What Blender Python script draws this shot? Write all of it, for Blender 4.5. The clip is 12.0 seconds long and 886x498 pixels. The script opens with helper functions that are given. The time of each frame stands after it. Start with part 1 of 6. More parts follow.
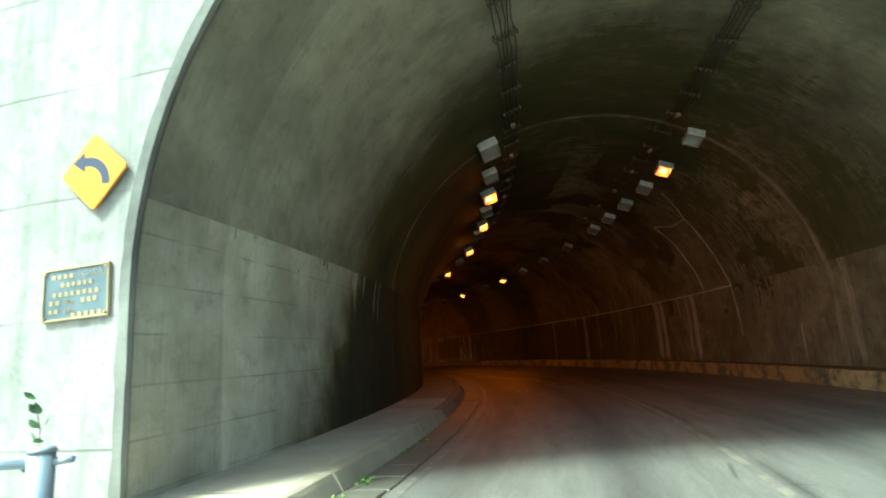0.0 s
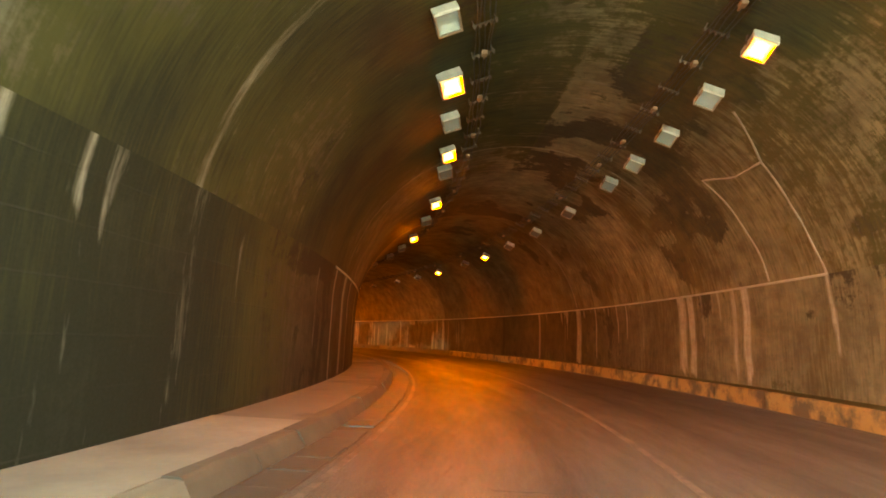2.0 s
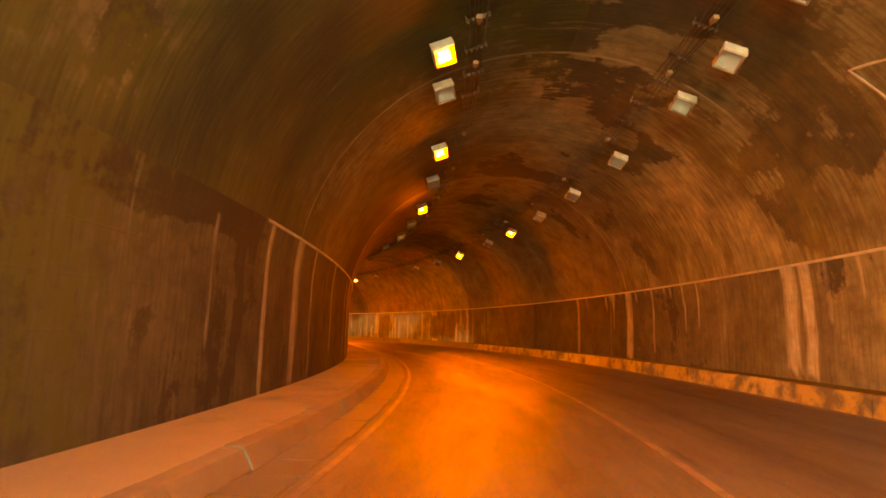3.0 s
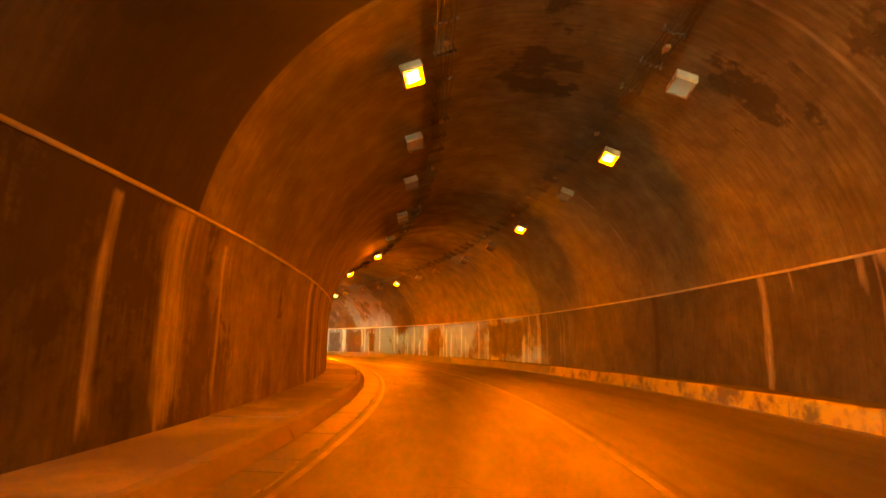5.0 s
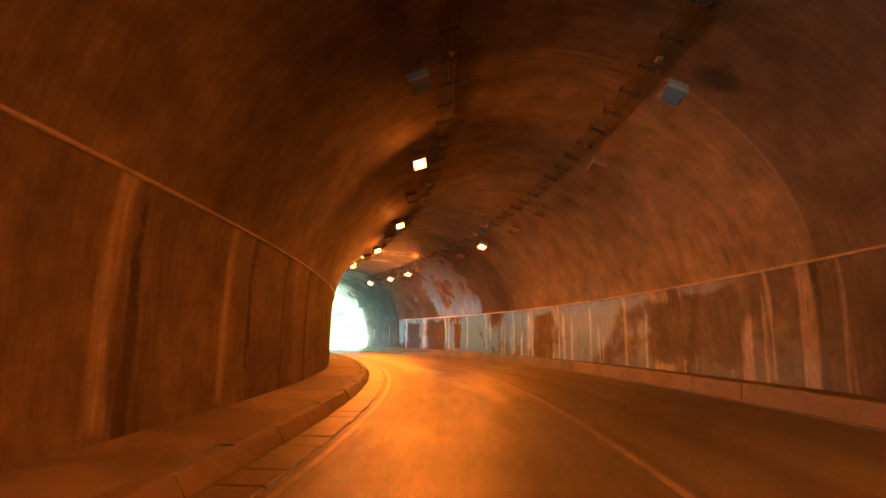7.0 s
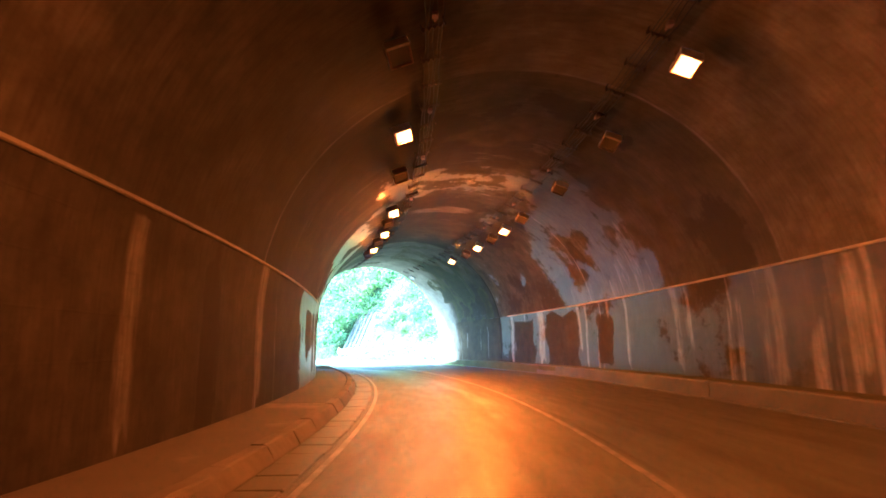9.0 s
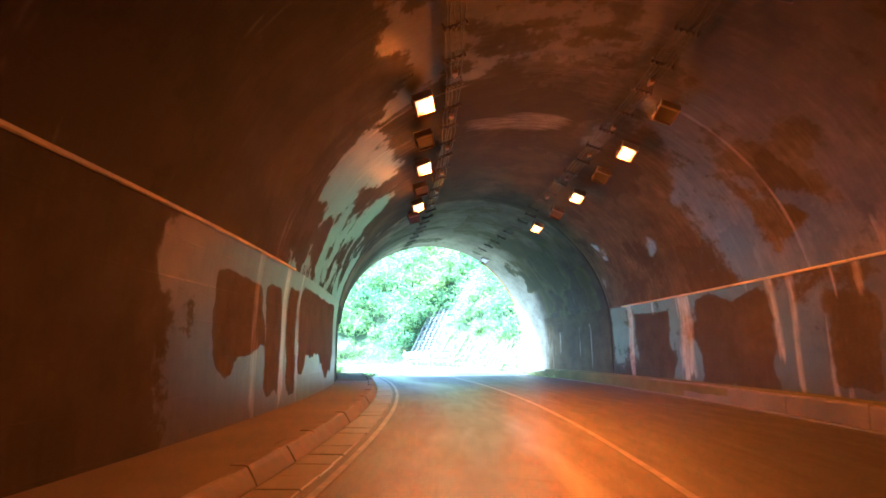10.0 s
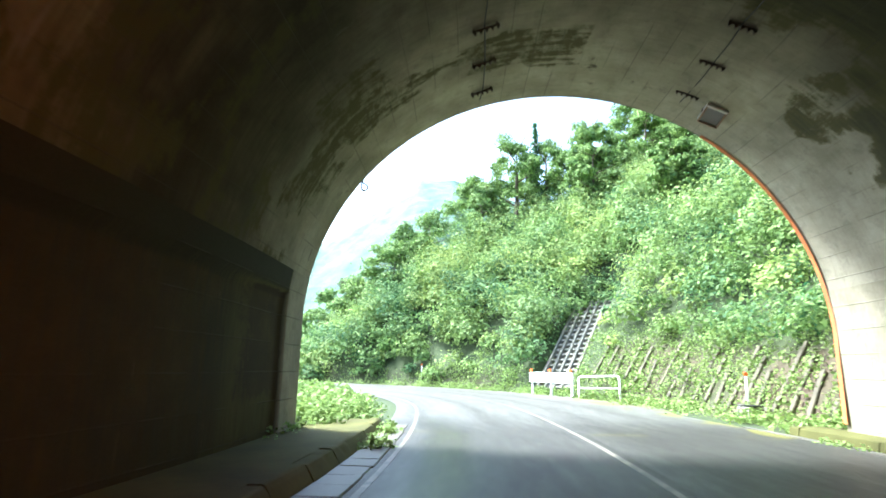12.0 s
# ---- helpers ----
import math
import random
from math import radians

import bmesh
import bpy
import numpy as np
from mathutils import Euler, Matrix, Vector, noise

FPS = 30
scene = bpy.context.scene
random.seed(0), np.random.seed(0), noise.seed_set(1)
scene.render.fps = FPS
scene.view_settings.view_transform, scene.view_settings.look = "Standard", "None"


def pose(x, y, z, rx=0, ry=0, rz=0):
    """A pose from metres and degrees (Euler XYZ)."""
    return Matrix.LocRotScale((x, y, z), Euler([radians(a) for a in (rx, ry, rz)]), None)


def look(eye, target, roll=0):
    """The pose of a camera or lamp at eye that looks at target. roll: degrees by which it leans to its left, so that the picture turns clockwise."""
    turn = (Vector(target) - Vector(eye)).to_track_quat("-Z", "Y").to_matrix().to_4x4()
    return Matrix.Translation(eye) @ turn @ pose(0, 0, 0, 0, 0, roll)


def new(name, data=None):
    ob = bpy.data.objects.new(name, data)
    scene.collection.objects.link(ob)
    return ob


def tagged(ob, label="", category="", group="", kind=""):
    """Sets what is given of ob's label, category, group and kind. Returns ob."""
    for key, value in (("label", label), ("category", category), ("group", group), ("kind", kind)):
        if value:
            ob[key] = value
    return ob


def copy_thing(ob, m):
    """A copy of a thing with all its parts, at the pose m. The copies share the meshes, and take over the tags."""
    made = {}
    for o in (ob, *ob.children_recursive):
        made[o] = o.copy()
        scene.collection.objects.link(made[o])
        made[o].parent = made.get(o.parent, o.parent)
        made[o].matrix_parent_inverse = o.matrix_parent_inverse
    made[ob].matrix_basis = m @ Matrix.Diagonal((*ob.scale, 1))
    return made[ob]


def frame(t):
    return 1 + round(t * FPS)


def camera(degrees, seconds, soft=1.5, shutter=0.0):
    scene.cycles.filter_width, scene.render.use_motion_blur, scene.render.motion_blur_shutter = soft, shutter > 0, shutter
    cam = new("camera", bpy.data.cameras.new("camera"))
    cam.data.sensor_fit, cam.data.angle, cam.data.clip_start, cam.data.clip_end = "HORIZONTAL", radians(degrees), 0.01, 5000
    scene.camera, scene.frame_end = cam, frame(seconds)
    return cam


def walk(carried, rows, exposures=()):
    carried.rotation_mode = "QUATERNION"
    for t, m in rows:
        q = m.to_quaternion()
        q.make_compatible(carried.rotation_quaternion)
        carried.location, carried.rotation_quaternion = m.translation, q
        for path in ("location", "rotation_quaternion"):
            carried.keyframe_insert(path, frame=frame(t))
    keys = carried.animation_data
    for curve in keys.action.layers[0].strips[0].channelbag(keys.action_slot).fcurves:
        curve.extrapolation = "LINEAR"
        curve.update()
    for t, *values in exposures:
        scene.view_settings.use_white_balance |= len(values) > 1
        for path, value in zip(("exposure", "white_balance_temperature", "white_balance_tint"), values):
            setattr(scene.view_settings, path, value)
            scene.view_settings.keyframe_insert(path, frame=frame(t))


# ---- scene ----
# ---------------------------------------------------------------- camera
cam = camera(78.92, 12.0, soft=1.7, shutter=0.12)
ROWS = [
    (0.0, -1.315, -0.000, 1.274, 100.98, 3.67, 18.46),
    (0.5, -1.401, 1.791, 1.278, 96.42, 2.32, 13.41),
    (1.0, -1.512, 3.408, 1.256, 95.53, 0.40, 14.80),
    (1.5, -1.748, 5.254, 1.268, 97.77, -1.01, 15.74),
    (2.0, -2.012, 7.249, 1.245, 99.52, -2.21, 17.13),
    (2.5, -2.348, 9.522, 1.242, 99.61, -2.30, 19.00),
    (3.0, -2.880, 12.126, 1.237, 98.62, -1.48, 20.54),
    (3.5, -3.457, 14.903, 1.233, 99.01, -1.33, 22.38),
    (4.0, -4.209, 17.827, 1.230, 99.39, -1.18, 24.33),
    (4.5, -5.174, 20.944, 1.226, 99.78, -1.03, 26.44),
    (5.0, -6.406, 24.293, 1.222, 100.16, -0.88, 28.75),
    (5.5, -7.943, 27.841, 1.240, 100.83, -0.87, 31.88),
    (6.0, -9.763, 31.355, 1.247, 100.24, -0.70, 34.75),
    (6.5, -11.871, 34.821, 1.247, 99.51, -0.69, 37.54),
    (7.0, -14.125, 38.298, 1.231, 99.47, -0.92, 40.60),
    (7.5, -16.754, 41.878, 1.239, 99.67, -0.50, 43.50),
    (8.0, -19.743, 45.509, 1.246, 99.87, -0.09, 46.52),
    (8.5, -23.035, 49.059, 1.254, 100.07, 0.33, 49.87),
    (9.0, -26.566, 52.396, 1.262, 100.26, 0.74, 53.63),
    (9.5, -30.230, 55.446, 1.257, 100.66, 0.80, 58.35),
    (10.0, -34.013, 58.118, 1.247, 100.71, 0.08, 62.71),
    (10.5, -37.914, 60.626, 1.259, 100.96, -0.41, 66.90),
    (11.0, -41.912, 62.850, 1.239, 101.12, -0.99, 71.12),
    (11.5, -46.164, 64.813, 1.233, 101.71, -1.81, 74.71),
    (12.0, -50.841, 66.663, 1.258, 102.46, -0.81, 78.17),
]
# stops, kelvin, tint: the windscreen's green cast throughout, cooler towards the far mouth
EXPOSURES = [(0.0, 1.55, 5600, -25), (0.5, 2.3, 5450, -30), (1.0, 3.25, 5000, -34), (1.5, 3.85, 5050, -34), (2.0, 4.3, 7600, -28), (2.5, 4.75, 20000, -6), (3.0, 4.95, 24000, 0), (5.0, 5.45, 14000, -17), (6.0, 5.4, 8300, -17), (7.0, 4.85, 4750, -15),
             (9.0, 4.25, 4050, -7), (9.5, 4.1, 4150, -6), (10.0, 3.95, 4250, -4), (10.5, 3.85, 4650, 3), (11.0, 3.6, 5050, 5), (11.5, 3.05, 5300, 5), (12.0, 2.4, 5600, 0)]
walk(cam, [(t, pose(x, y, z, rx, ry, rz)) for t, x, y, z, rx, ry, rz in ROWS], EXPOSURES)

# ---------------------------------------------------------------- daylight
SUN_FROM = Vector((-0.38, -0.44, 0.82)).normalized()      # towards the sun
SUN_UP, SUN_TURN = math.asin(SUN_FROM.z), math.atan2(SUN_FROM.x, SUN_FROM.y)
world = bpy.data.worlds.new("sky")
scene.world = world
world.use_nodes = True
wn = world.node_tree.nodes
sky = wn.new("ShaderNodeTexSky")
sky.sky_type = "NISHITA"
sky.sun_disc = False
sky.sun_elevation, sky.sun_rotation = SUN_UP, SUN_TURN
sky.dust_density, sky.air_density = 4.0, 1.0
world.node_tree.links.new(sky.outputs[0], wn["Background"].inputs[0])
wn["Background"].inputs[1].default_value = 0.165
sun_data = bpy.data.lights.new("sun", "SUN")
sun_data.energy, sun_data.angle, sun_data.color = 4.4, radians(12), (1.0, 0.97, 0.93)
sun = new("sun", sun_data)
sun.matrix_world = look(SUN_FROM * 50, (0, 0, 0))

# ---------------------------------------------------------------- plan
KNOTS = [-30, -10, 2, 14, 26, 38, 50, 62, 74, 86, 98, 107, 110, 135, 140, 170]
KAPPA = [0, 0.0153, 0.0153, 0.0154, 0.01425, 0.0125, 0.0116, 0.0148, 0.0120, 0.0125, 0.0123, 0.0105, 0.038, 0.045, 0.02, 0.01]
DS = 0.25
GRID = np.arange(-40, 170.1, DS)
PSI = np.cumsum(np.interp(GRID, KNOTS, KAPPA)) * DS
PSI -= np.interp(0, GRID, PSI)
CX = np.cumsum(-np.sin(PSI)) * DS
CY = np.cumsum(np.cos(PSI)) * DS
CX -= np.interp(0, GRID, CX)
CY -= np.interp(0, GRID, CY)

S_IN, S_OUT = 4.0, 101.1          # portal faces
HALF, SPRING, CROWN, LOW = 5.40, 2.90, 7.10, 2.0
KERB_L, KERB_R, WALK_L, WALK_R = 0.18, 0.38, -3.92, 4.46
JOINTS = [5.65, 13.92, 23.5, 33.0, 42.8, 52.3, 62.0, 72.1, 81.8, 91.6]


def at(s, u):
    a = np.interp(s, GRID, PSI)
    return np.interp(s, GRID, CX) + u * np.cos(a), np.interp(s, GRID, CY) + u * np.sin(a)


def pt(s, u, z):
    x, y = at(s, u)
    return Vector((float(x), float(y), float(z)))


def heading(s):
    return float(np.degrees(np.interp(s, GRID, PSI)))


def spot(s, u, z, rx=0, ry=0, rz=0):
    """The pose at station s, u metres to the right of the centre line."""
    x, y = at(s, u)
    return pose(float(x), float(y), z, 0, 0, heading(s)) @ pose(0, 0, 0, rx, ry, rz)


def half_width(z):
    z = np.asarray(z, float)
    return np.where(z <= LOW, HALF, HALF * np.sqrt(np.clip(1 - ((z - LOW) / (CROWN - LOW)) ** 2, 0, 1)))


def vault_z(u):
    return LOW + (CROWN - LOW) * math.sqrt(max(0, 1 - (u / HALF) ** 2))


# ---------------------------------------------------------------- noise
def rnd2(ix, iy, seed):
    h = (ix.astype(np.int64) * 374761393 + iy.astype(np.int64) * 668265263 + seed * 974711) & 0x7FFFFFFF
    h = ((h ^ (h >> 13)) * 1274126177) & 0x7FFFFFFF
    return ((h ^ (h >> 16)) & 0xFFFF) / 65535.0


def vnoise(x, y, seed=0):
    x, y = np.broadcast_arrays(np.asarray(x, float), np.asarray(y, float))
    ix, iy = np.floor(x), np.floor(y)
    fx, fy = x - ix, y - iy
    fx, fy = fx * fx * (3 - 2 * fx), fy * fy * (3 - 2 * fy)
    a, b = rnd2(ix, iy, seed), rnd2(ix + 1, iy, seed)
    c, d = rnd2(ix, iy + 1, seed), rnd2(ix + 1, iy + 1, seed)
    return (a * (1 - fx) + b * fx) * (1 - fy) + (c * (1 - fx) + d * fx) * fy


def fbm(x, y, seed=0, octaves=4):
    total, amp, norm = 0, 1.0, 0
    for o in range(octaves):
        total = total + amp * vnoise(np.asarray(x) * 2 ** o, np.asarray(y) * 2 ** o, seed + 17 * o)
        norm += amp
        amp *= 0.5
    return total / norm


def step(a, b, x):
    t = np.clip((x - a) / (b - a), 0, 1)
    return t * t * (3 - 2 * t)


# ---------------------------------------------------------------- materials
def material(name):
    m = bpy.data.materials.new(name)
    m.use_nodes = True
    n, l = m.node_tree.nodes, m.node_tree.links
    return m, n, l, n["Principled BSDF"]


def noise_node(n, l, vec, scale, detail=4.0, rough=0.6):
    t = n.new("ShaderNodeTexNoise")
    t.inputs["Scale"].default_value, t.inputs["Detail"].default_value, t.inputs["Roughness"].default_value = scale, detail, rough
    if vec is not None:
        l.new(vec, t.inputs["Vector"])
    return t.outputs[0]


def ramp(n, l, fac, stops):
    r = n.new("ShaderNodeValToRGB")
    e = r.color_ramp.elements
    while len(e) < len(stops):
        e.new(0.5)
    for el, (p, c) in zip(e, stops):
        el.position, el.color = p, (c, c, c, 1) if isinstance(c, (int, float)) else (*c, 1)
    l.new(fac, r.inputs[0])
    return r.outputs[0]


def blend(n, l, fac, a, b, mode="MIX"):
    m = n.new("ShaderNodeMix")
    m.data_type, m.blend_type = "RGBA", mode
    for sock, v in ((m.inputs[0], fac), (m.inputs[6], a), (m.inputs[7], b)):
        if isinstance(v, (int, float)):
            sock.default_value = v
        elif isinstance(v, tuple):
            sock.default_value = (*v, 1)
        else:
            l.new(v, sock)
    return m.outputs[2]


def calc(n, l, op, a, b=0.0, clamp=False):
    m = n.new("ShaderNodeMath")
    m.operation, m.use_clamp = op, clamp
    for sock, v in zip(m.inputs, (a, b)):
        if isinstance(v, (int, float)):
            sock.default_value = v
        else:
            l.new(v, sock)
    return m.outputs[0]


def bump(n, l, height, strength, distance, bsdf):
    b = n.new("ShaderNodeBump")
    b.inputs["Strength"].default_value, b.inputs["Distance"].default_value = strength, distance
    l.new(height, b.inputs["Height"])
    l.new(b.outputs[0], bsdf.inputs["Normal"])


def simple(name, colour, rough=0.6, metal=0.0, grain=6.0, vary=0.25, relief=0.002, space="Object"):
    """A plain surface with grain and blotches at two scales."""
    m, n, l, b = material(name)
    co = n.new("ShaderNodeTexCoord").outputs[space]
    big, fine = noise_node(n, l, co, grain * 0.25, 5), noise_node(n, l, co, grain * 6, 3)
    dark = tuple(c * (1 - vary) for c in colour)
    light = tuple(min(1, c * (1 + vary)) for c in colour)
    c1 = blend(n, l, ramp(n, l, big, [(0.3, 0.0), (0.7, 1.0)]), dark, light)
    l.new(blend(n, l, calc(n, l, "MULTIPLY", fine, 0.35), c1, dark), b.inputs["Base Color"])
    l.new(calc(n, l, "ADD", calc(n, l, "MULTIPLY", big, 0.25), rough - 0.12, True), b.inputs["Roughness"])
    b.inputs["Metallic"].default_value = metal
    if relief:
        bump(n, l, fine, 0.5, relief, b)
    return m


def lining_material(name):
    """Tunnel concrete. stain: r lime crust, g grime, b moss, a wet; tone: r paler concrete by the mouths, g board
    lines, b rust with lamp orange, a brightness with painted light levels.
    """
    m, n, l, b = material(name)
    at_ = n.new("ShaderNodeAttribute")
    at_.attribute_name = "stain"
    sep = n.new("ShaderNodeSeparateColor")
    l.new(at_.outputs["Color"], sep.inputs[0])
    tone = n.new("ShaderNodeAttribute")
    tone.attribute_name = "tone"
    tn = n.new("ShaderNodeSeparateColor")
    l.new(tone.outputs["Color"], tn.inputs[0])
    uv = n.new("ShaderNodeUVMap").outputs[0]
    mp = n.new("ShaderNodeMapping")
    mp.inputs["Scale"].default_value = (6.0, 0.7, 1)
    l.new(uv, mp.inputs[0])
    drip = noise_node(n, l, mp.outputs[0], 1.6, 6, 0.65)
    blot = noise_node(n, l, uv, 1.3, 8, 0.66)
    fine = noise_node(n, l, uv, 26, 4, 0.7)

    def mask(channel, wobble, lo, hi, amount=0.55):
        return ramp(n, l, calc(n, l, "ADD", channel, calc(n, l, "MULTIPLY", calc(n, l, "SUBTRACT", wobble, 0.5), amount)), [(lo, 0.0), (hi, 1.0)])

    mp2 = n.new("ShaderNodeMapping")
    mp2.inputs["Scale"].default_value = (24.0, 1.1, 1)
    l.new(uv, mp2.inputs[0])
    thread = noise_node(n, l, mp2.outputs[0], 1.0, 5, 0.7)
    spots = noise_node(n, l, uv, 3.2, 10, 0.74)
    spots = ramp(n, l, spots, [(0.30, 0.0), (0.70, 1.0)])
    base = blend(n, l, ramp(n, l, blot, [(0.35, 0.0), (0.65, 1.0)]), (0.090, 0.075, 0.043), (0.176, 0.149, 0.088))
    base = blend(n, l, calc(n, l, "MULTIPLY", ramp(n, l, spots, [(0.50, 0.0), (0.78, 1.0)]), 0.35), base, (0.055, 0.047, 0.032))
    base = blend(n, l, calc(n, l, "MULTIPLY", ramp(n, l, drip, [(0.45, 0.0), (0.66, 1.0)]), 0.45), base, (0.055, 0.046, 0.032))
    base = blend(n, l, calc(n, l, "MULTIPLY", ramp(n, l, thread, [(0.48, 0.0), (0.64, 1.0)]), 0.45), base, (0.05, 0.042, 0.028))
    mouth_pale = blend(n, l, ramp(n, l, blot, [(0.35, 0.0), (0.65, 1.0)]), (0.42, 0.385, 0.285), (0.58, 0.54, 0.43))
    mouth_pale = blend(n, l, calc(n, l, "MULTIPLY", ramp(n, l, spots, [(0.56, 0.0), (0.9, 1.0)]), 0.4), mouth_pale, (0.20, 0.195, 0.15))
    mouth_pale = blend(n, l, calc(n, l, "MULTIPLY", ramp(n, l, thread, [(0.5, 0.0), (0.7, 1.0)]), 0.35), mouth_pale, (0.27, 0.23, 0.13))
    base = blend(n, l, tn.outputs[0], base, mouth_pale)
    # tone alpha scales the concrete; it holds painted light levels by station
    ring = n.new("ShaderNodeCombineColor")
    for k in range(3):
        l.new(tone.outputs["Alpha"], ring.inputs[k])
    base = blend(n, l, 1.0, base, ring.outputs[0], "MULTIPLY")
    base = blend(n, l, calc(n, l, "MULTIPLY", mask(sep.outputs[1], blend(n, l, 0.16, blend(n, l, 0.3, blot, drip), spots), 0.42, 0.50, 1.15), 0.84), base, (0.032, 0.024, 0.015))
    # square root of that brightness scales the rust and lime too
    tone_root = calc(n, l, "POWER", calc(n, l, "MAXIMUM", tone.outputs["Alpha"], 0.3), 0.5)
    tone_grey = n.new("ShaderNodeCombineColor")
    for k in range(3):
        l.new(tone_root, tone_grey.inputs[k])
    growth = mask(sep.outputs[2], blend(n, l, 0.22, blend(n, l, 0.5, drip, blot), spots), 0.34, 0.50, 1.5)
    hue = ramp(n, l, calc(n, l, "ADD", sep.outputs[2], calc(n, l, "MULTIPLY", calc(n, l, "SUBTRACT", thread, 0.5), 0.6)), [(0.50, (0.075, 0.070, 0.022)), (0.76, (0.024, 0.027, 0.017))])
    base = blend(n, l, calc(n, l, "MULTIPLY", growth, 0.92), base, hue)
    base = blend(n, l, mask(tn.outputs[2], blend(n, l, 0.2, drip, blot), 0.35, 0.65, 1.0), base, blend(n, l, 1.0, blend(n, l, ramp(n, l, blot, [(0.35, 0.0), (0.65, 1.0)]), (0.055, 0.041, 0.016), (0.110, 0.083, 0.032)), tone_grey.outputs[0], "MULTIPLY"))
    crust = calc(n, l, "MULTIPLY", mask(sep.outputs[0], drip, 0.30, 0.78, 1.1), ramp(n, l, thread, [(0.30, 0.25), (0.56, 1.0)]))
    base = blend(n, l, crust, base, blend(n, l, 0.7, blend(n, l, spots, (0.30, 0.25, 0.19), (0.54, 0.49, 0.41)), tone_grey.outputs[0], "MULTIPLY"))
    # board joints of the formwork, every 0.47 m
    suv = n.new("ShaderNodeSeparateXYZ")
    l.new(uv, suv.inputs[0])
    saw = calc(n, l, "FRACT", calc(n, l, "DIVIDE", calc(n, l, "ADD", suv.outputs[1], calc(n, l, "MULTIPLY", blot, 0.03)), 0.47))
    line = ramp(n, l, calc(n, l, "ABSOLUTE", calc(n, l, "SUBTRACT", saw, 0.5)), [(0.012, 1.0), (0.03, 0.0)])
    line = calc(n, l, "MULTIPLY", calc(n, l, "MULTIPLY", line, tn.outputs[1]), ramp(n, l, noise_node(n, l, uv, 0.8, 2), [(0.42, 0.05), (0.56, 1.0)]))
    base = blend(n, l, calc(n, l, "MULTIPLY", line, 0.3), base, (0.07, 0.064, 0.05))
    base = blend(n, l, calc(n, l, "MULTIPLY", fine, 0.3), base, (0.10, 0.09, 0.07))
    l.new(base, b.inputs["Base Color"])
    wet = mask(at_.outputs["Alpha"], blend(n, l, 0.35, blot, spots), 0.44, 0.49, 0.6)
    dry = calc(n, l, "ADD", calc(n, l, "MULTIPLY", drip, 0.2), 0.66)
    rough = n.new("ShaderNodeMix")
    l.new(wet, rough.inputs[0])
    l.new(dry, rough.inputs[2])
    l.new(calc(n, l, "ADD", calc(n, l, "MULTIPLY", drip, 0.25), 0.25), rough.inputs[3])
    l.new(rough.outputs[0], b.inputs["Roughness"])
    l.new(calc(n, l, "ADD", calc(n, l, "MULTIPLY", wet, 0.14), 0.08), b.inputs["Specular IOR Level"])
    h = calc(n, l, "ADD", calc(n, l, "MULTIPLY", fine, 0.35), calc(n, l, "ADD", calc(n, l, "MULTIPLY", drip, 0.6), calc(n, l, "MULTIPLY", sep.outputs[0], 0.8)))
    h = calc(n, l, "SUBTRACT", h, line)
    bump(n, l, h, 0.45, 0.01, b)
    return m


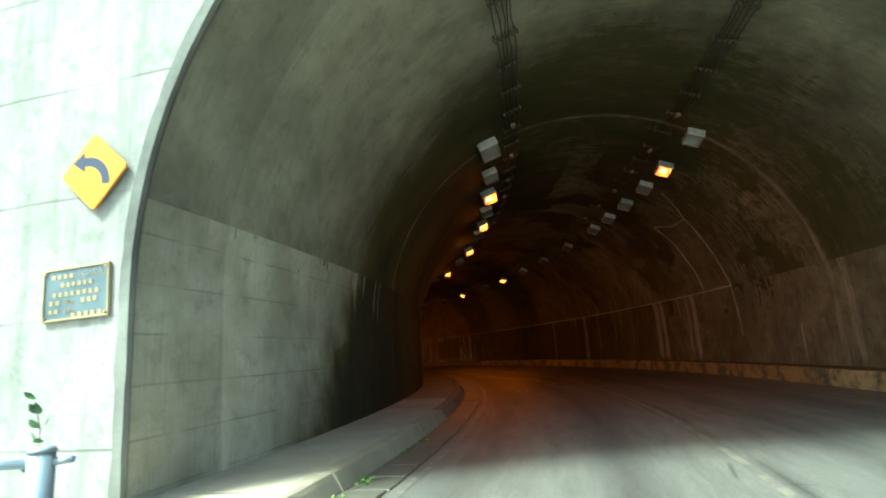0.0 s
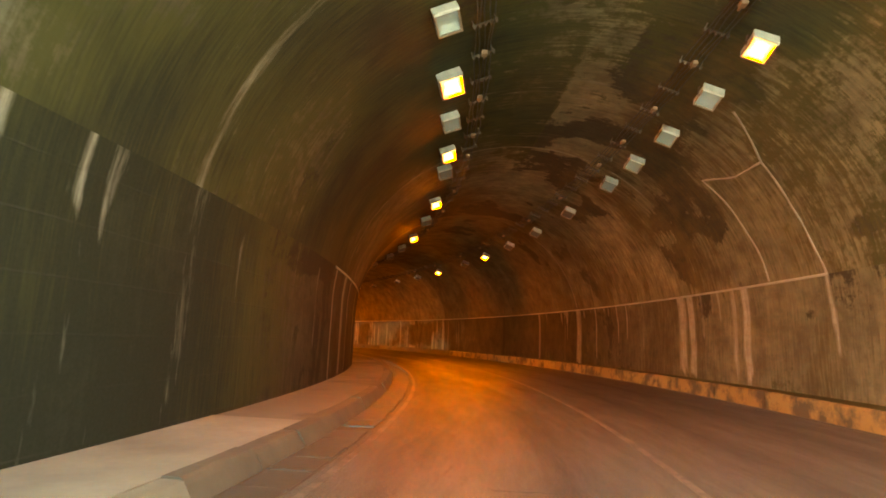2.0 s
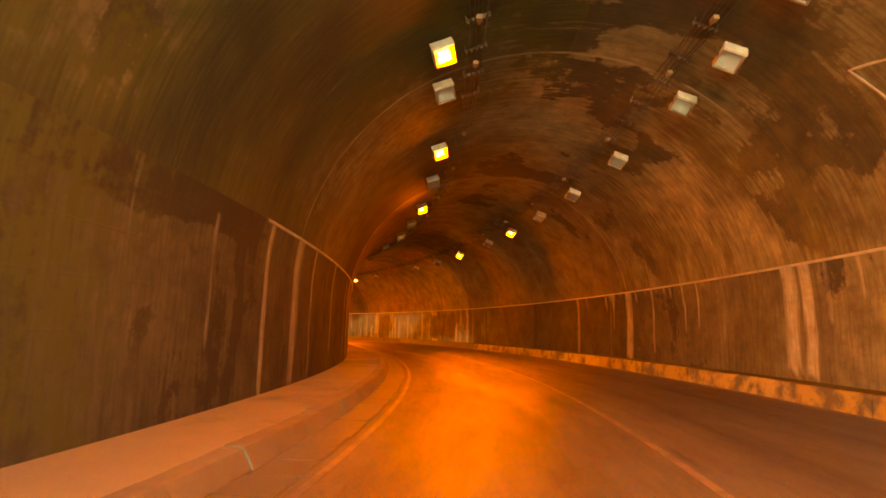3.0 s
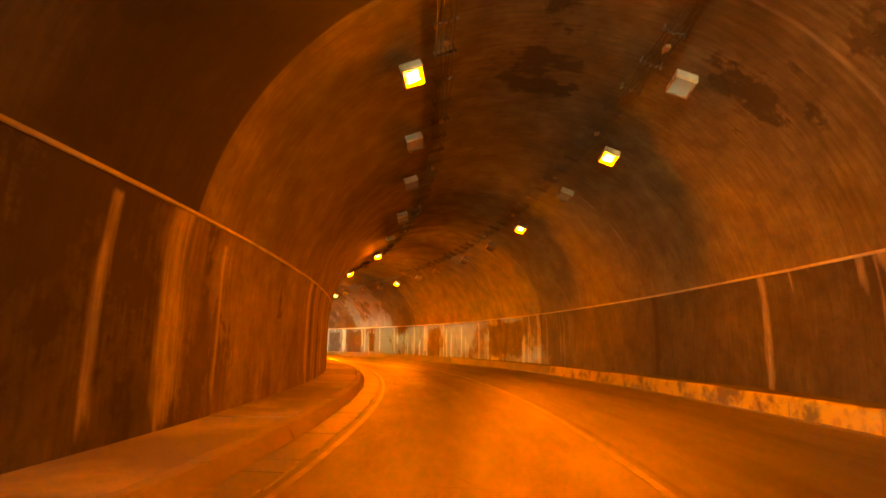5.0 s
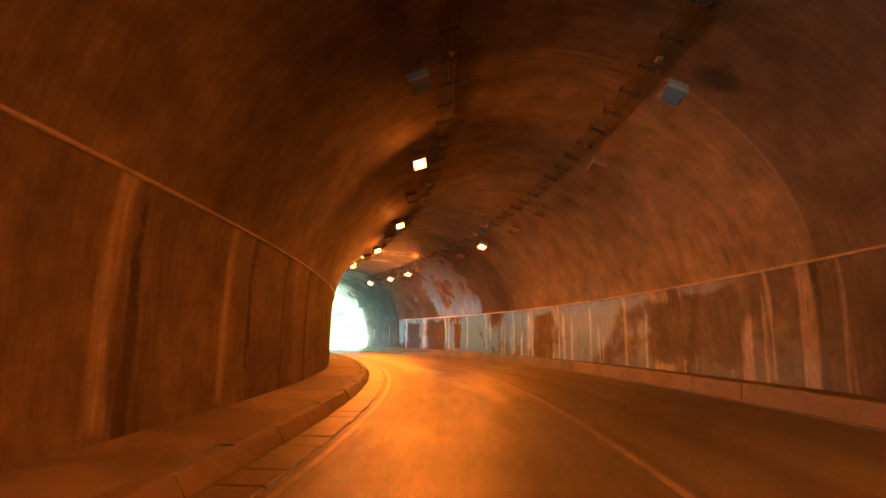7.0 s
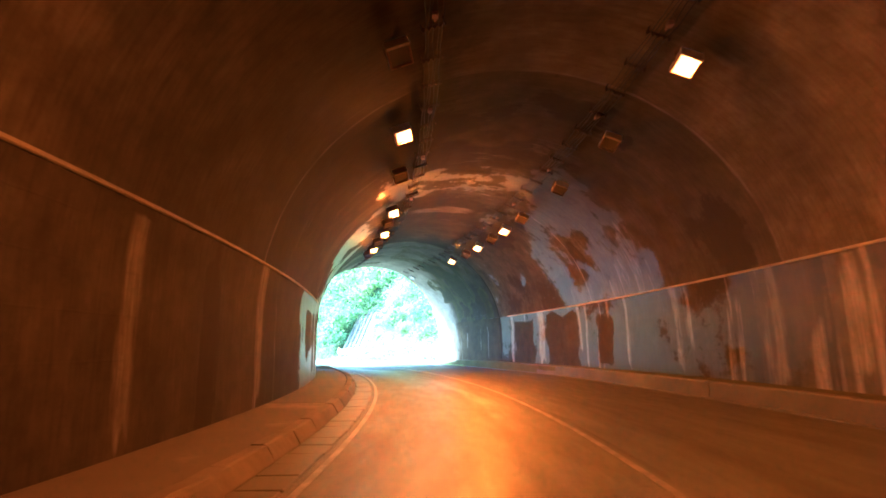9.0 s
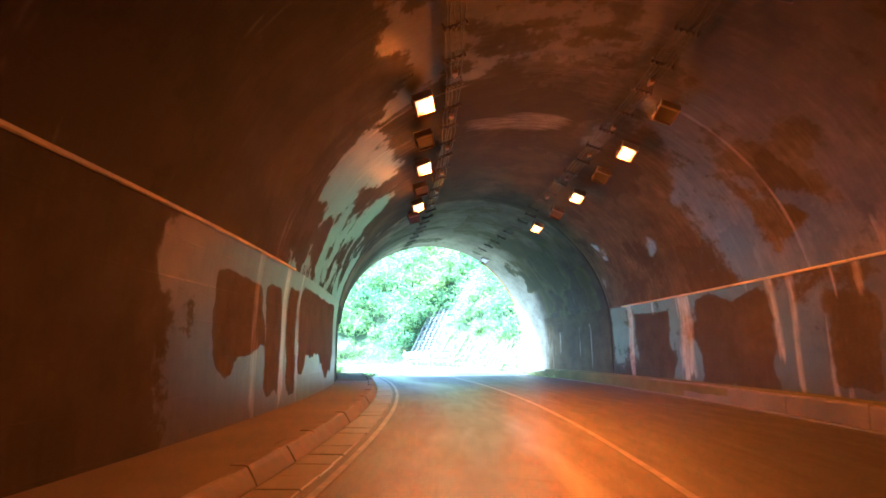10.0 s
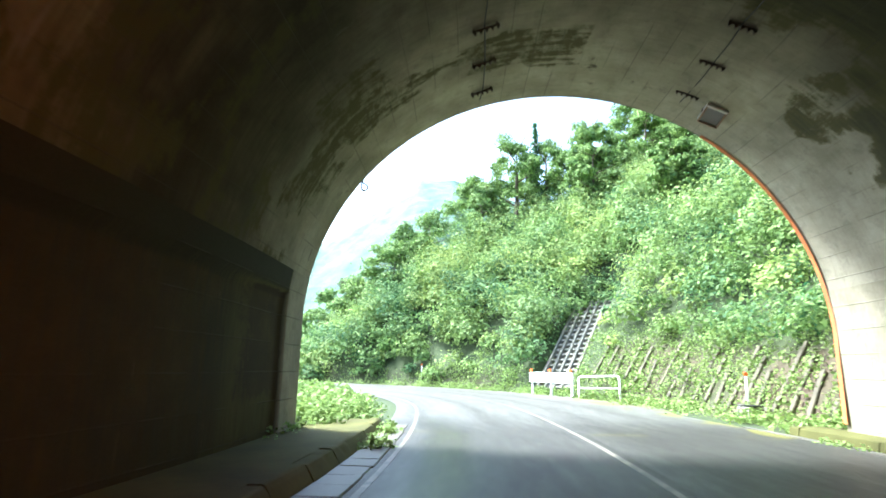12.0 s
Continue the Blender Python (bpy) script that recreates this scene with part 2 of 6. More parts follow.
def road_material(name):
    m, n, l, b = material(name)
    at_ = n.new("ShaderNodeAttribute")
    at_.attribute_name = "stain"
    sep = n.new("ShaderNodeSeparateColor")
    l.new(at_.outputs["Color"], sep.inputs[0])
    uv = n.new("ShaderNodeUVMap").outputs[0]
    mp = n.new("ShaderNodeMapping")
    mp.inputs["Scale"].default_value = (0.5, 1.6, 1)
    l.new(uv, mp.inputs[0])
    lane = noise_node(n, l, mp.outputs[0], 0.9, 5, 0.6)
    blot = noise_node(n, l, uv, 0.8, 6, 0.6)
    stone = n.new("ShaderNodeTexVoronoi")
    stone.inputs["Scale"].default_value = 75
    l.new(uv, stone.inputs["Vector"])
    mp2 = n.new("ShaderNodeMapping")
    mp2.inputs["Scale"].default_value = (0.5, 3.0, 1)
    l.new(uv, mp2.inputs[0])
    scuff = noise_node(n, l, mp2.outputs[0], 1.2, 7, 0.7)
    grit = noise_node(n, l, uv, 34, 4, 0.8)
    base = blend(n, l, ramp(n, l, lane, [(0.35, 0.0), (0.65, 1.0)]), (0.028, 0.026, 0.023), (0.058, 0.054, 0.047))
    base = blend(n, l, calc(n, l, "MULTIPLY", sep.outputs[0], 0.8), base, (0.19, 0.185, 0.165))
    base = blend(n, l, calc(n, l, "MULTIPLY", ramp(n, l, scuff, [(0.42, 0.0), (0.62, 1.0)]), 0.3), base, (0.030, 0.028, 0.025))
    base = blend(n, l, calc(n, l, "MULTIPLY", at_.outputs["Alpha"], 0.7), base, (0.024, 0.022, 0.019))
    base = blend(n, l, calc(n, l, "MULTIPLY", ramp(n, l, stone.outputs[0], [(0.0, 1.0), (0.5, 0.0)]), 0.3), base, (0.13, 0.123, 0.11))
    base = blend(n, l, calc(n, l, "MULTIPLY", ramp(n, l, grit, [(0.54, 0.0), (0.64, 1.0)]), 0.5), base, blend(n, l, sep.outputs[0], (0.12, 0.113, 0.10), (0.30, 0.29, 0.26)))
    base = blend(n, l, calc(n, l, "MULTIPLY", ramp(n, l, grit, [(0.34, 1.0), (0.46, 0.0)]), 0.5), base, (0.02, 0.019, 0.017))
    crack = n.new("ShaderNodeTexVoronoi")
    crack.feature = "DISTANCE_TO_EDGE"
    crack.inputs["Scale"].default_value = 0.55
    wob = blend(n, l, 0.12, uv, noise_node(n, l, uv, 3.0, 4), "ADD")
    l.new(wob, crack.inputs["Vector"])
    gap = calc(n, l, "MULTIPLY", ramp(n, l, crack.outputs[0], [(0.004, 1.0), (0.012, 0.0)]), ramp(n, l, blot, [(0.53, 0.0), (0.58, 1.0)]))
    base = blend(n, l, calc(n, l, "MULTIPLY", gap, 0.45), base, (0.012, 0.011, 0.010))
    base = blend(n, l, ramp(n, l, calc(n, l, "ADD", sep.outputs[2], calc(n, l, "MULTIPLY", calc(n, l, "SUBTRACT", grit, 0.5), 0.6)), [(0.25, 0.0), (0.6, 1.0)]), base, blend(n, l, grit, (0.06, 0.06, 0.018), (0.17, 0.15, 0.04)))
    l.new(base, b.inputs["Base Color"])
    r = calc(n, l, "ADD", calc(n, l, "MULTIPLY", scuff, 0.34), 0.36)
    wetmask = ramp(n, l, calc(n, l, "ADD", sep.outputs[1], calc(n, l, "MULTIPLY", calc(n, l, "SUBTRACT", blend(n, l, 0.3, blend(n, l, 0.5, lane, blot), grit), 0.5), 1.0)), [(0.1, 0.0), (0.9, 1.0)])
    mix = n.new("ShaderNodeMix")
    l.new(wetmask, mix.inputs[0])
    l.new(r, mix.inputs[2])
    l.new(calc(n, l, "ADD", calc(n, l, "MULTIPLY", scuff, 0.26), 0.2), mix.inputs[3])
    l.new(mix.outputs[0], b.inputs["Roughness"])
    l.new(calc(n, l, "SUBTRACT", 0.5, calc(n, l, "MULTIPLY", at_.outputs["Alpha"], 0.3)), b.inputs["Specular IOR Level"])
    bump(n, l, calc(n, l, "MULTIPLY", calc(n, l, "SUBTRACT", calc(n, l, "ADD", calc(n, l, "ADD", stone.outputs[0], grit), calc(n, l, "MULTIPLY", scuff, 0.2)), gap), calc(n, l, "SUBTRACT", 1.0, calc(n, l, "MULTIPLY", wetmask, 0.8))), 0.5, 0.007, b)
    return m


LINING = lining_material("tunnel_concrete")
ASPHALT = road_material("worn_road")
def portal_material():
    m, n, l, b = material("portal_concrete")
    co = n.new("ShaderNodeTexCoord").outputs["Object"]
    mp = n.new("ShaderNodeMapping")
    mp.inputs["Scale"].default_value = (5, 5, 0.5)
    l.new(co, mp.inputs[0])
    run, blot, fine = noise_node(n, l, mp.outputs[0], 1.0, 6, 0.65), noise_node(n, l, co, 0.9, 7, 0.65), noise_node(n, l, co, 30, 4, 0.7)
    pores = n.new("ShaderNodeTexVoronoi")
    pores.inputs["Scale"].default_value = 9
    l.new(co, pores.inputs["Vector"])
    c = blend(n, l, ramp(n, l, blot, [(0.35, 0.0), (0.65, 1.0)]), (0.25, 0.235, 0.215), (0.36, 0.34, 0.315))
    c = blend(n, l, calc(n, l, "MULTIPLY", ramp(n, l, run, [(0.5, 0.0), (0.68, 1.0)]), 0.6), c, (0.14, 0.145, 0.125))
    c = blend(n, l, calc(n, l, "MULTIPLY", ramp(n, l, run, [(0.28, 1.0), (0.42, 0.0)]), 0.6), c, (0.44, 0.43, 0.40))
    sx = n.new("ShaderNodeSeparateXYZ")
    l.new(co, sx.inputs[0])
    saw = calc(n, l, "FRACT", calc(n, l, "DIVIDE", calc(n, l, "ADD", calc(n, l, "SUBTRACT", sx.outputs[2], 0.09), calc(n, l, "MULTIPLY", blot, 0.04)), 1.15))
    line = ramp(n, l, calc(n, l, "ABSOLUTE", calc(n, l, "SUBTRACT", saw, 0.5)), [(0.006, 1.0), (0.016, 0.0)])
    line = calc(n, l, "MULTIPLY", line, ramp(n, l, noise_node(n, l, co, 0.7, 2), [(0.3, 0.2), (0.5, 1.0)]))
    c = blend(n, l, calc(n, l, "MULTIPLY", line, 0.6), c, (0.08, 0.08, 0.07))
    hole = ramp(n, l, pores.outputs[0], [(0.05, 1.0), (0.10, 0.0)])
    mott = noise_node(n, l, co, 5.0, 8, 0.75)
    c = blend(n, l, calc(n, l, "MULTIPLY", ramp(n, l, mott, [(0.50, 0.0), (0.64, 1.0)]), 0.55), c, (0.15, 0.155, 0.13))
    c = blend(n, l, calc(n, l, "MULTIPLY", hole, 0.6), c, (0.12, 0.12, 0.10))
    l.new(blend(n, l, calc(n, l, "MULTIPLY", fine, 0.25), c, (0.22, 0.22, 0.2)), b.inputs["Base Color"])
    b.inputs["Roughness"].default_value = 0.88
    b.inputs["Specular IOR Level"].default_value = 0.3
    bump(n, l, calc(n, l, "SUBTRACT", calc(n, l, "ADD", fine, run), line), 0.5, 0.008, b)
    return m


PORTAL = portal_material()
def kerb_material():
    m, n, l, b = material("kerb_blocks")
    co = n.new("ShaderNodeTexCoord").outputs["Object"]
    rnd = n.new("ShaderNodeObjectInfo").outputs["Random"]
    big, fine = noise_node(n, l, co, 1.6, 6, 0.65), noise_node(n, l, co, 22, 3)
    c = blend(n, l, rnd, (0.38, 0.235, 0.075), (0.52, 0.41, 0.20))
    c = blend(n, l, ramp(n, l, big, [(0.44, 0.0), (0.58, 1.0)]), c, (0.10, 0.08, 0.045))
    l.new(blend(n, l, calc(n, l, "MULTIPLY", fine, 0.4), c, (0.12, 0.11, 0.09)), b.inputs["Base Color"])
    b.inputs["Roughness"].default_value = 0.75
    bump(n, l, fine, 0.5, 0.006, b)
    return m


KERB = kerb_material()
WALK_KERB = simple("walk_kerb_concrete", (0.165, 0.135, 0.095), 0.75, grain=3.0, vary=0.35, relief=0.005)
KERB_TOP = simple("kerb_concrete", (0.19, 0.175, 0.14), 0.75, grain=3.0, vary=0.35, relief=0.004)
def paving_material():
    """Sidewalk concrete in pale sandy and dark damp stretches."""
    m, n, l, b = material("sidewalk_concrete")
    co = n.new("ShaderNodeTexCoord").outputs["Object"]
    big, mid, fine = noise_node(n, l, co, 0.16, 3, 0.5), noise_node(n, l, co, 1.4, 6, 0.65), noise_node(n, l, co, 24, 4, 0.7)
    k = ramp(n, l, calc(n, l, "ADD", big, calc(n, l, "MULTIPLY", calc(n, l, "SUBTRACT", mid, 0.5), 0.3)), [(0.46, 0.0), (0.56, 1.0)])
    c = blend(n, l, k, blend(n, l, mid, (0.10, 0.08, 0.05), (0.17, 0.14, 0.10)), blend(n, l, mid, (0.22, 0.185, 0.13), (0.32, 0.27, 0.19)))
    l.new(blend(n, l, calc(n, l, "MULTIPLY", fine, 0.35), c, (0.10, 0.09, 0.07)), b.inputs["Base Color"])
    b.inputs["Roughness"].default_value = 0.8
    bump(n, l, calc(n, l, "ADD", mid, calc(n, l, "MULTIPLY", fine, 0.5)), 0.5, 0.006, b)
    return m


PAVING = paving_material()
DARK_KERB = simple("dark_kerb_concrete", (0.085, 0.07, 0.05), 0.7, grain=3.0, vary=0.4, relief=0.005)
COVER = simple("gutter_cover_concrete", (0.12, 0.108, 0.085), 0.5, grain=2.0, vary=0.5, relief=0.005, space="Generated")
PAVING_PALE = simple("pale_sidewalk_concrete", (0.40, 0.35, 0.265), 0.85, grain=2.0, vary=0.35, relief=0.004)
PAVING_MID = simple("mid_sidewalk_concrete", (0.31, 0.265, 0.19), 0.85, grain=2.0, vary=0.4, relief=0.004)
PAVING_MOSSY = simple("mossy_sidewalk_concrete", (0.088, 0.086, 0.03), 0.85, grain=2.5, vary=0.45, relief=0.006)
PAVING_MOSSY.node_tree.nodes["Principled BSDF"].inputs["Specular IOR Level"].default_value = 0.12
GUTTER = simple("gutter_concrete", (0.085, 0.078, 0.062), 0.6, grain=2.0, vary=0.4, relief=0.005)
def line_material():
    m, n, l, b = material("worn_line_paint")
    co = n.new("ShaderNodeTexCoord").outputs["Object"]
    wear, fine = noise_node(n, l, co, 2.2, 8, 0.75), noise_node(n, l, co, 40, 3)
    c = blend(n, l, fine, (0.16, 0.145, 0.115), (0.24, 0.215, 0.17))
    l.new(blend(n, l, ramp(n, l, wear, [(0.44, 0.0), (0.54, 1.0)]), c, (0.10, 0.095, 0.082)), b.inputs["Base Color"])
    b.inputs["Roughness"].default_value = 0.5
    return m


WORN_PAINT = line_material()
LAMP_CASE = simple("lamp_case_metal", (0.58, 0.56, 0.52), 0.55, 0.1, grain=8, vary=0.4, relief=0.0)
LAMP_LID = simple("lamp_lid_paint", (0.66, 0.63, 0.58), 0.5, grain=9, vary=0.25, relief=0.0)
LAMP_FRAME = simple("lamp_frame_metal", (0.30, 0.20, 0.13), 0.6, 0.2, grain=10, vary=0.4, relief=0.0)
CABLE = simple("black_cable", (0.03, 0.03, 0.03), 0.6, grain=10, relief=0.0)
BRACKET = simple("rusty_bracket", (0.10, 0.075, 0.055), 0.7, 0.3, grain=12, relief=0.001)


def lit_glass():
    """Glowing glass that lets the burner's light through."""
    m, n, l, b = material("sodium_glass")
    t, e, add = n.new("ShaderNodeBsdfTransparent"), n.new("ShaderNodeEmission"), n.new("ShaderNodeAddShader")
    pos = n.new("ShaderNodeSeparateXYZ")
    l.new(n.new("ShaderNodeTexCoord").outputs["Object"], pos.inputs[0])
    far = calc(n, l, "MAXIMUM", calc(n, l, "ABSOLUTE", pos.outputs[0]), calc(n, l, "ABSOLUTE", pos.outputs[1]))
    hot = ramp(n, l, far, [(0.10, 1.0), (0.215, 0.0)])
    l.new(blend(n, l, hot, (1.0, 0.15, 0.008), (1.0, 0.55, 0.22)), e.inputs[0])
    l.new(calc(n, l, "ADD", calc(n, l, "MULTIPLY", hot, 0.5), 0.18), e.inputs[1])
    l.new(t.outputs[0], add.inputs[0])
    l.new(e.outputs[0], add.inputs[1])
    l.new(add.outputs[0], n["Material Output"].inputs[0])
    return m


SODIUM = lit_glass()


def lens_material():
    m, n, l, b = material("lamp_lens_glass")
    b.inputs["Base Color"].default_value = (0.5, 0.52, 0.5, 1)
    b.inputs["Roughness"].default_value = 0.12
    b.inputs["Metallic"].default_value = 0.6
    return m


LENS = lens_material()
REFLECTOR = simple("reflector_metal", (0.55, 0.53, 0.50), 0.4, 0.35, grain=10, vary=0.15, relief=0.0)


def pane_material():
    """Thin glass: mostly see-through, with a mirror gloss. A pale diffuse film stands in for reflected light."""
    m, n, l, b = material("clear_pane")
    t, g, mix = n.new("ShaderNodeBsdfTransparent"), n.new("ShaderNodeBsdfGlossy"), n.new("ShaderNodeMixShader")
    t.inputs[0].default_value = (0.86, 0.88, 0.86, 1)
    g.inputs["Roughness"].default_value = 0.12
    fr = n.new("ShaderNodeFresnel")
    fr.inputs[0].default_value = 1.5
    l.new(fr.outputs[0], mix.inputs[0])
    l.new(t.outputs[0], mix.inputs[1])
    l.new(g.outputs[0], mix.inputs[2])
    # pale film that paints reflected light onto the pane
    glare_film, glare_mix = n.new("ShaderNodeBsdfDiffuse"), n.new("ShaderNodeMixShader")
    glare_film.inputs[0].default_value = (0.62, 0.62, 0.6, 1)
    glare_mix.inputs[0].default_value = 0.35
    l.new(mix.outputs[0], glare_mix.inputs[1])
    l.new(glare_film.outputs[0], glare_mix.inputs[2])
    l.new(glare_mix.outputs[0], n["Material Output"].inputs[0])
    return m


PANE = pane_material()


# ---------------------------------------------------------------- mesh helpers
def mesh_object(name, verts, faces, mat, parent=None, smooth=False):
    me = bpy.data.meshes.new(name)
    me.from_pydata([tuple(v) for v in verts], [], faces)
    me.update()
    if mat:
        me.materials.append(mat)
    if smooth:
        me.polygons.foreach_set("use_smooth", [True] * len(me.polygons))
    ob = new(name, me)
    if parent:
        ob.parent = parent
    return ob


def part(name, bm, mat, parent=None, label="", smooth=False):
    me = bpy.data.meshes.new(name)
    bmesh.ops.recalc_face_normals(bm, faces=bm.faces)
    bm.to_mesh(me)
    bm.free()
    me.materials.append(mat)
    if smooth:
        me.polygons.foreach_set("use_smooth", [True] * len(me.polygons))
    ob = new(name, me)
    if parent:
        ob.parent = parent
    if label:
        ob["label"] = label
    return ob


def box(bm, cx, cy, cz, sx, sy, sz, bevel=0.0, m=None):
    r = bmesh.ops.create_cube(bm, size=1.0)
    bmesh.ops.scale(bm, vec=(sx, sy, sz), verts=r["verts"])
    if bevel:
        es = list({e for v in r["verts"] for e in v.link_edges})
        g = bmesh.ops.bevel(bm, geom=es, offset=bevel, segments=1, affect="EDGES", profile=0.5)
        vs = list({v for f in g["faces"] for v in f.verts} | {v for v in r["verts"] if v.is_valid})
    else:
        vs = r["verts"]
    bmesh.ops.translate(bm, vec=(cx, cy, cz), verts=vs)
    if m is not None:
        bmesh.ops.transform(bm, matrix=m, verts=vs)
    return vs


def tube(bm, p, q, r, seg=8, r2=None):
    p, q = Vector(p), Vector(q)
    d = q - p
    m = Matrix.Translation((p + q) / 2) @ d.to_track_quat("Z", "Y").to_matrix().to_4x4()
    bmesh.ops.create_cone(bm, cap_ends=True, segments=seg, radius1=r, radius2=r if r2 is None else r2, depth=d.length, matrix=m)


def sheet(name, S, V, place, mat, uv=None, stain=None, parent=None, smooth=True, flip=False, tone=None):
    """A grid over the stations S and the values V; place(S2, V2) gives x, y, z arrays."""
    S2, V2 = np.meshgrid(S, V, indexing="ij")
    x, y, z = place(S2, V2)
    verts = np.stack([x, y, z], -1).reshape(-1, 3)
    ns, nv = len(S), len(V)
    i = (np.arange(ns - 1)[:, None] * nv + np.arange(nv - 1)[None, :]).ravel()
    quads = np.stack([i, i + nv, i + nv + 1, i + 1], 1)
    if flip:
        quads = quads[:, ::-1]
    me = bpy.data.meshes.new(name)
    me.vertices.add(len(verts))
    me.vertices.foreach_set("co", verts.ravel())
    me.loops.add(quads.size)
    me.loops.foreach_set("vertex_index", quads.ravel())
    me.polygons.add(len(quads))
    me.polygons.foreach_set("loop_start", np.arange(0, quads.size, 4))
    me.polygons.foreach_set("loop_total", np.full(len(quads), 4))
    me.update()
    me.validate()
    if uv is not None:
        U2 = uv(S2, V2)
        layer = me.uv_layers.new(name="uv")
        layer.data.foreach_set("uv", np.stack(U2, -1).reshape(-1, 2)[quads.ravel()].ravel())
    if stain is not None:
        a = me.color_attributes.new("stain", "FLOAT_COLOR", "POINT")
        a.data.foreach_set("color", np.stack(stain(S2, V2), -1).reshape(-1, 4).ravel())
    if tone is not None:
        a = me.color_attributes.new("tone", "FLOAT_COLOR", "POINT")
        a.data.foreach_set("color", np.stack(tone(S2, V2), -1).reshape(-1, 4).ravel())
    me.materials.append(mat)
    me.polygons.foreach_set("use_smooth", [smooth] * len(me.polygons))
    ob = new(name, me)
    if parent:
        ob.parent = parent
    return ob


def extrude_profile(name, profile, S, mat, parent=None, smooth=False):
    """A closed (u, z) profile carried along the stations S, with end caps."""
    n = len(profile)
    verts, faces = [], []
    for s in S:
        for u, z in profile:
            verts.append(pt(s, u, z))
    for i in range(len(S) - 1):
        for j in range(n):
            k = (j + 1) % n
            faces.append((i * n + j, i * n + k, (i + 1) * n + k, (i + 1) * n + j))
    faces.append(tuple(range(n))[::-1])
    faces.append(tuple((len(S) - 1) * n + j for j in range(n)))
    ob = mesh_object(name, verts, faces, mat, parent, smooth)
    bm = bmesh.new()
    bm.from_mesh(ob.data)
    bmesh.ops.recalc_face_normals(bm, faces=bm.faces)
    bm.to_mesh(ob.data)
    bm.free()
    return ob


# ---------------------------------------------------------------- lining
def joint_depth(S, first=0):
    """Ring joints stand a little proud, smeared with mortar; the last one is an open gap."""
    d = np.zeros_like(S)
    for j in JOINTS[first:-1]:
        d = np.minimum(d, -0.007 * (1 - step(0.03, 0.06, np.abs(S - j))))
    return np.maximum(d, 0.016 * (1 - step(0.03, 0.06, np.abs(S - JOINTS[-1])))) if first < len(JOINTS) else d


def stations(a, b, gap):
    s = set(np.round(np.linspace(a, b, int((b - a) / gap) + 1), 4))
    for j in JOINTS:
        if a < j < b:
            s |= {round(j + d, 4) for d in (-0.06, -0.03, 0.03, 0.06)}
    return np.array(sorted(s))


# lime streaks below the springing: station, width, top, bottom, strength
STREAKS_R = [(13.82, 0.2, 2.9, 0.3, 0.55), (14.35, 0.15, 2.9, 0.3, 0.5), (15.96, 0.06, 1.4, 0.5, 1.0), (19.0, 0.08, 2.9, 1.3, 0.9), (21.9, 0.17, 2.9, 0.4, 1.0),
             (22.4, 0.14, 2.9, 0.6, 0.6), (23.1, 0.08, 2.9, 2.2, 0.8), (24.0, 0.1, 2.9, 1.5, 0.6), (24.55, 0.2, 2.9, 0.4, 1.0), (25.1, 0.25, 2.9, 0.4, 1.0),
             (28.9, 0.06, 2.9, 1.4, 0.8), (29.6, 0.06, 2.9, 1.3, 0.8), (31.55, 0.07, 2.9, 0.6, 0.8), (33.25, 0.26, 2.9, 0.4, 0.95), (34.8, 0.05, 2.9, 0.5, 0.7)]
STREAKS_R += [(37.7, 0.16, 2.9, 0.4, 0.7), (54.2, 0.08, 2.9, 0.4, 0.8), (57.3, 0.1, 2.9, 0.5, 0.6), (70.6, 0.18, 2.8, 0.4, 0.7), (72.6, 0.2, 2.9, 0.4, 0.7),
              (74.2, 0.07, 2.9, 0.4, 0.7), (76.5, 0.2, 2.9, 0.4, 0.6), (79.5, 0.15, 2.9, 0.4, 0.7), (82.6, 0.12, 2.9, 0.4, 0.8), (87.0, 0.38, 2.9, 0.4, 1.0), (88.6, 0.07, 2.9, 1.4, 0.8),
              (90.2, 0.22, 2.9, 0.4, 0.9), (93.6, 0.05, 2.4, 0.5, 0.8), (94.8, 0.05, 2.3, 0.6, 0.8), (96.9, 0.06, 2.1, 0.8, 0.9)]
STREAKS_L = [(11.75, 0.1, 2.3, 0.2, 0.28), (13.55, 0.2, 2.9, 0.2, 0.38), (14.85, 0.13, 2.9, 0.4, 0.32), (17.5, 0.12, 2.9, 1.5, 0.35), (19.3, 0.07, 2.6, 0.6, 0.6), (21.3, 0.11, 2.9, 0.2, 1.0),
             (23.1, 0.26, 2.9, 0.2, 0.95), (24.5, 0.09, 2.9, 0.3, 0.85), (27.3, 0.11, 2.9, 0.3, 0.75), (30.85, 0.13, 2.7, 0.2, 0.8), (32.3, 0.42, 2.9, 0.2, 0.85), (33.85, 0.09, 2.6, 0.2, 0.7)]
STREAKS_L += [(40.85, 0.32, 2.9, 0.2, 0.85), (42.1, 0.18, 2.9, 0.2, 0.7), (44.6, 0.26, 2.8, 0.2, 0.75), (47.25, 0.2, 2.9, 0.2, 0.8), (50.25, 0.2, 2.9, 0.2, 0.8), (67.2, 0.24, 2.7, 0.2, 0.7), (72.1, 0.3, 2.9, 0.2, 0.8),
              (73.5, 0.1, 2.6, 0.2, 0.5), (80.0, 0.2, 2.9, 0.2, 0.6), (81.8, 0.2, 2.9, 0.2, 0.85), (83.15, 0.09, 2.9, 0.2, 0.7), (90.45, 0.1, 2.9, 0.2, 0.6)]
# dark run-off bands: station, width
DARK_R = [(42.7, 0.2), (50.8, 0.06), (52.75, 0.16), (71.4, 0.3), (73.4, 0.25), (81.2, 0.3)]
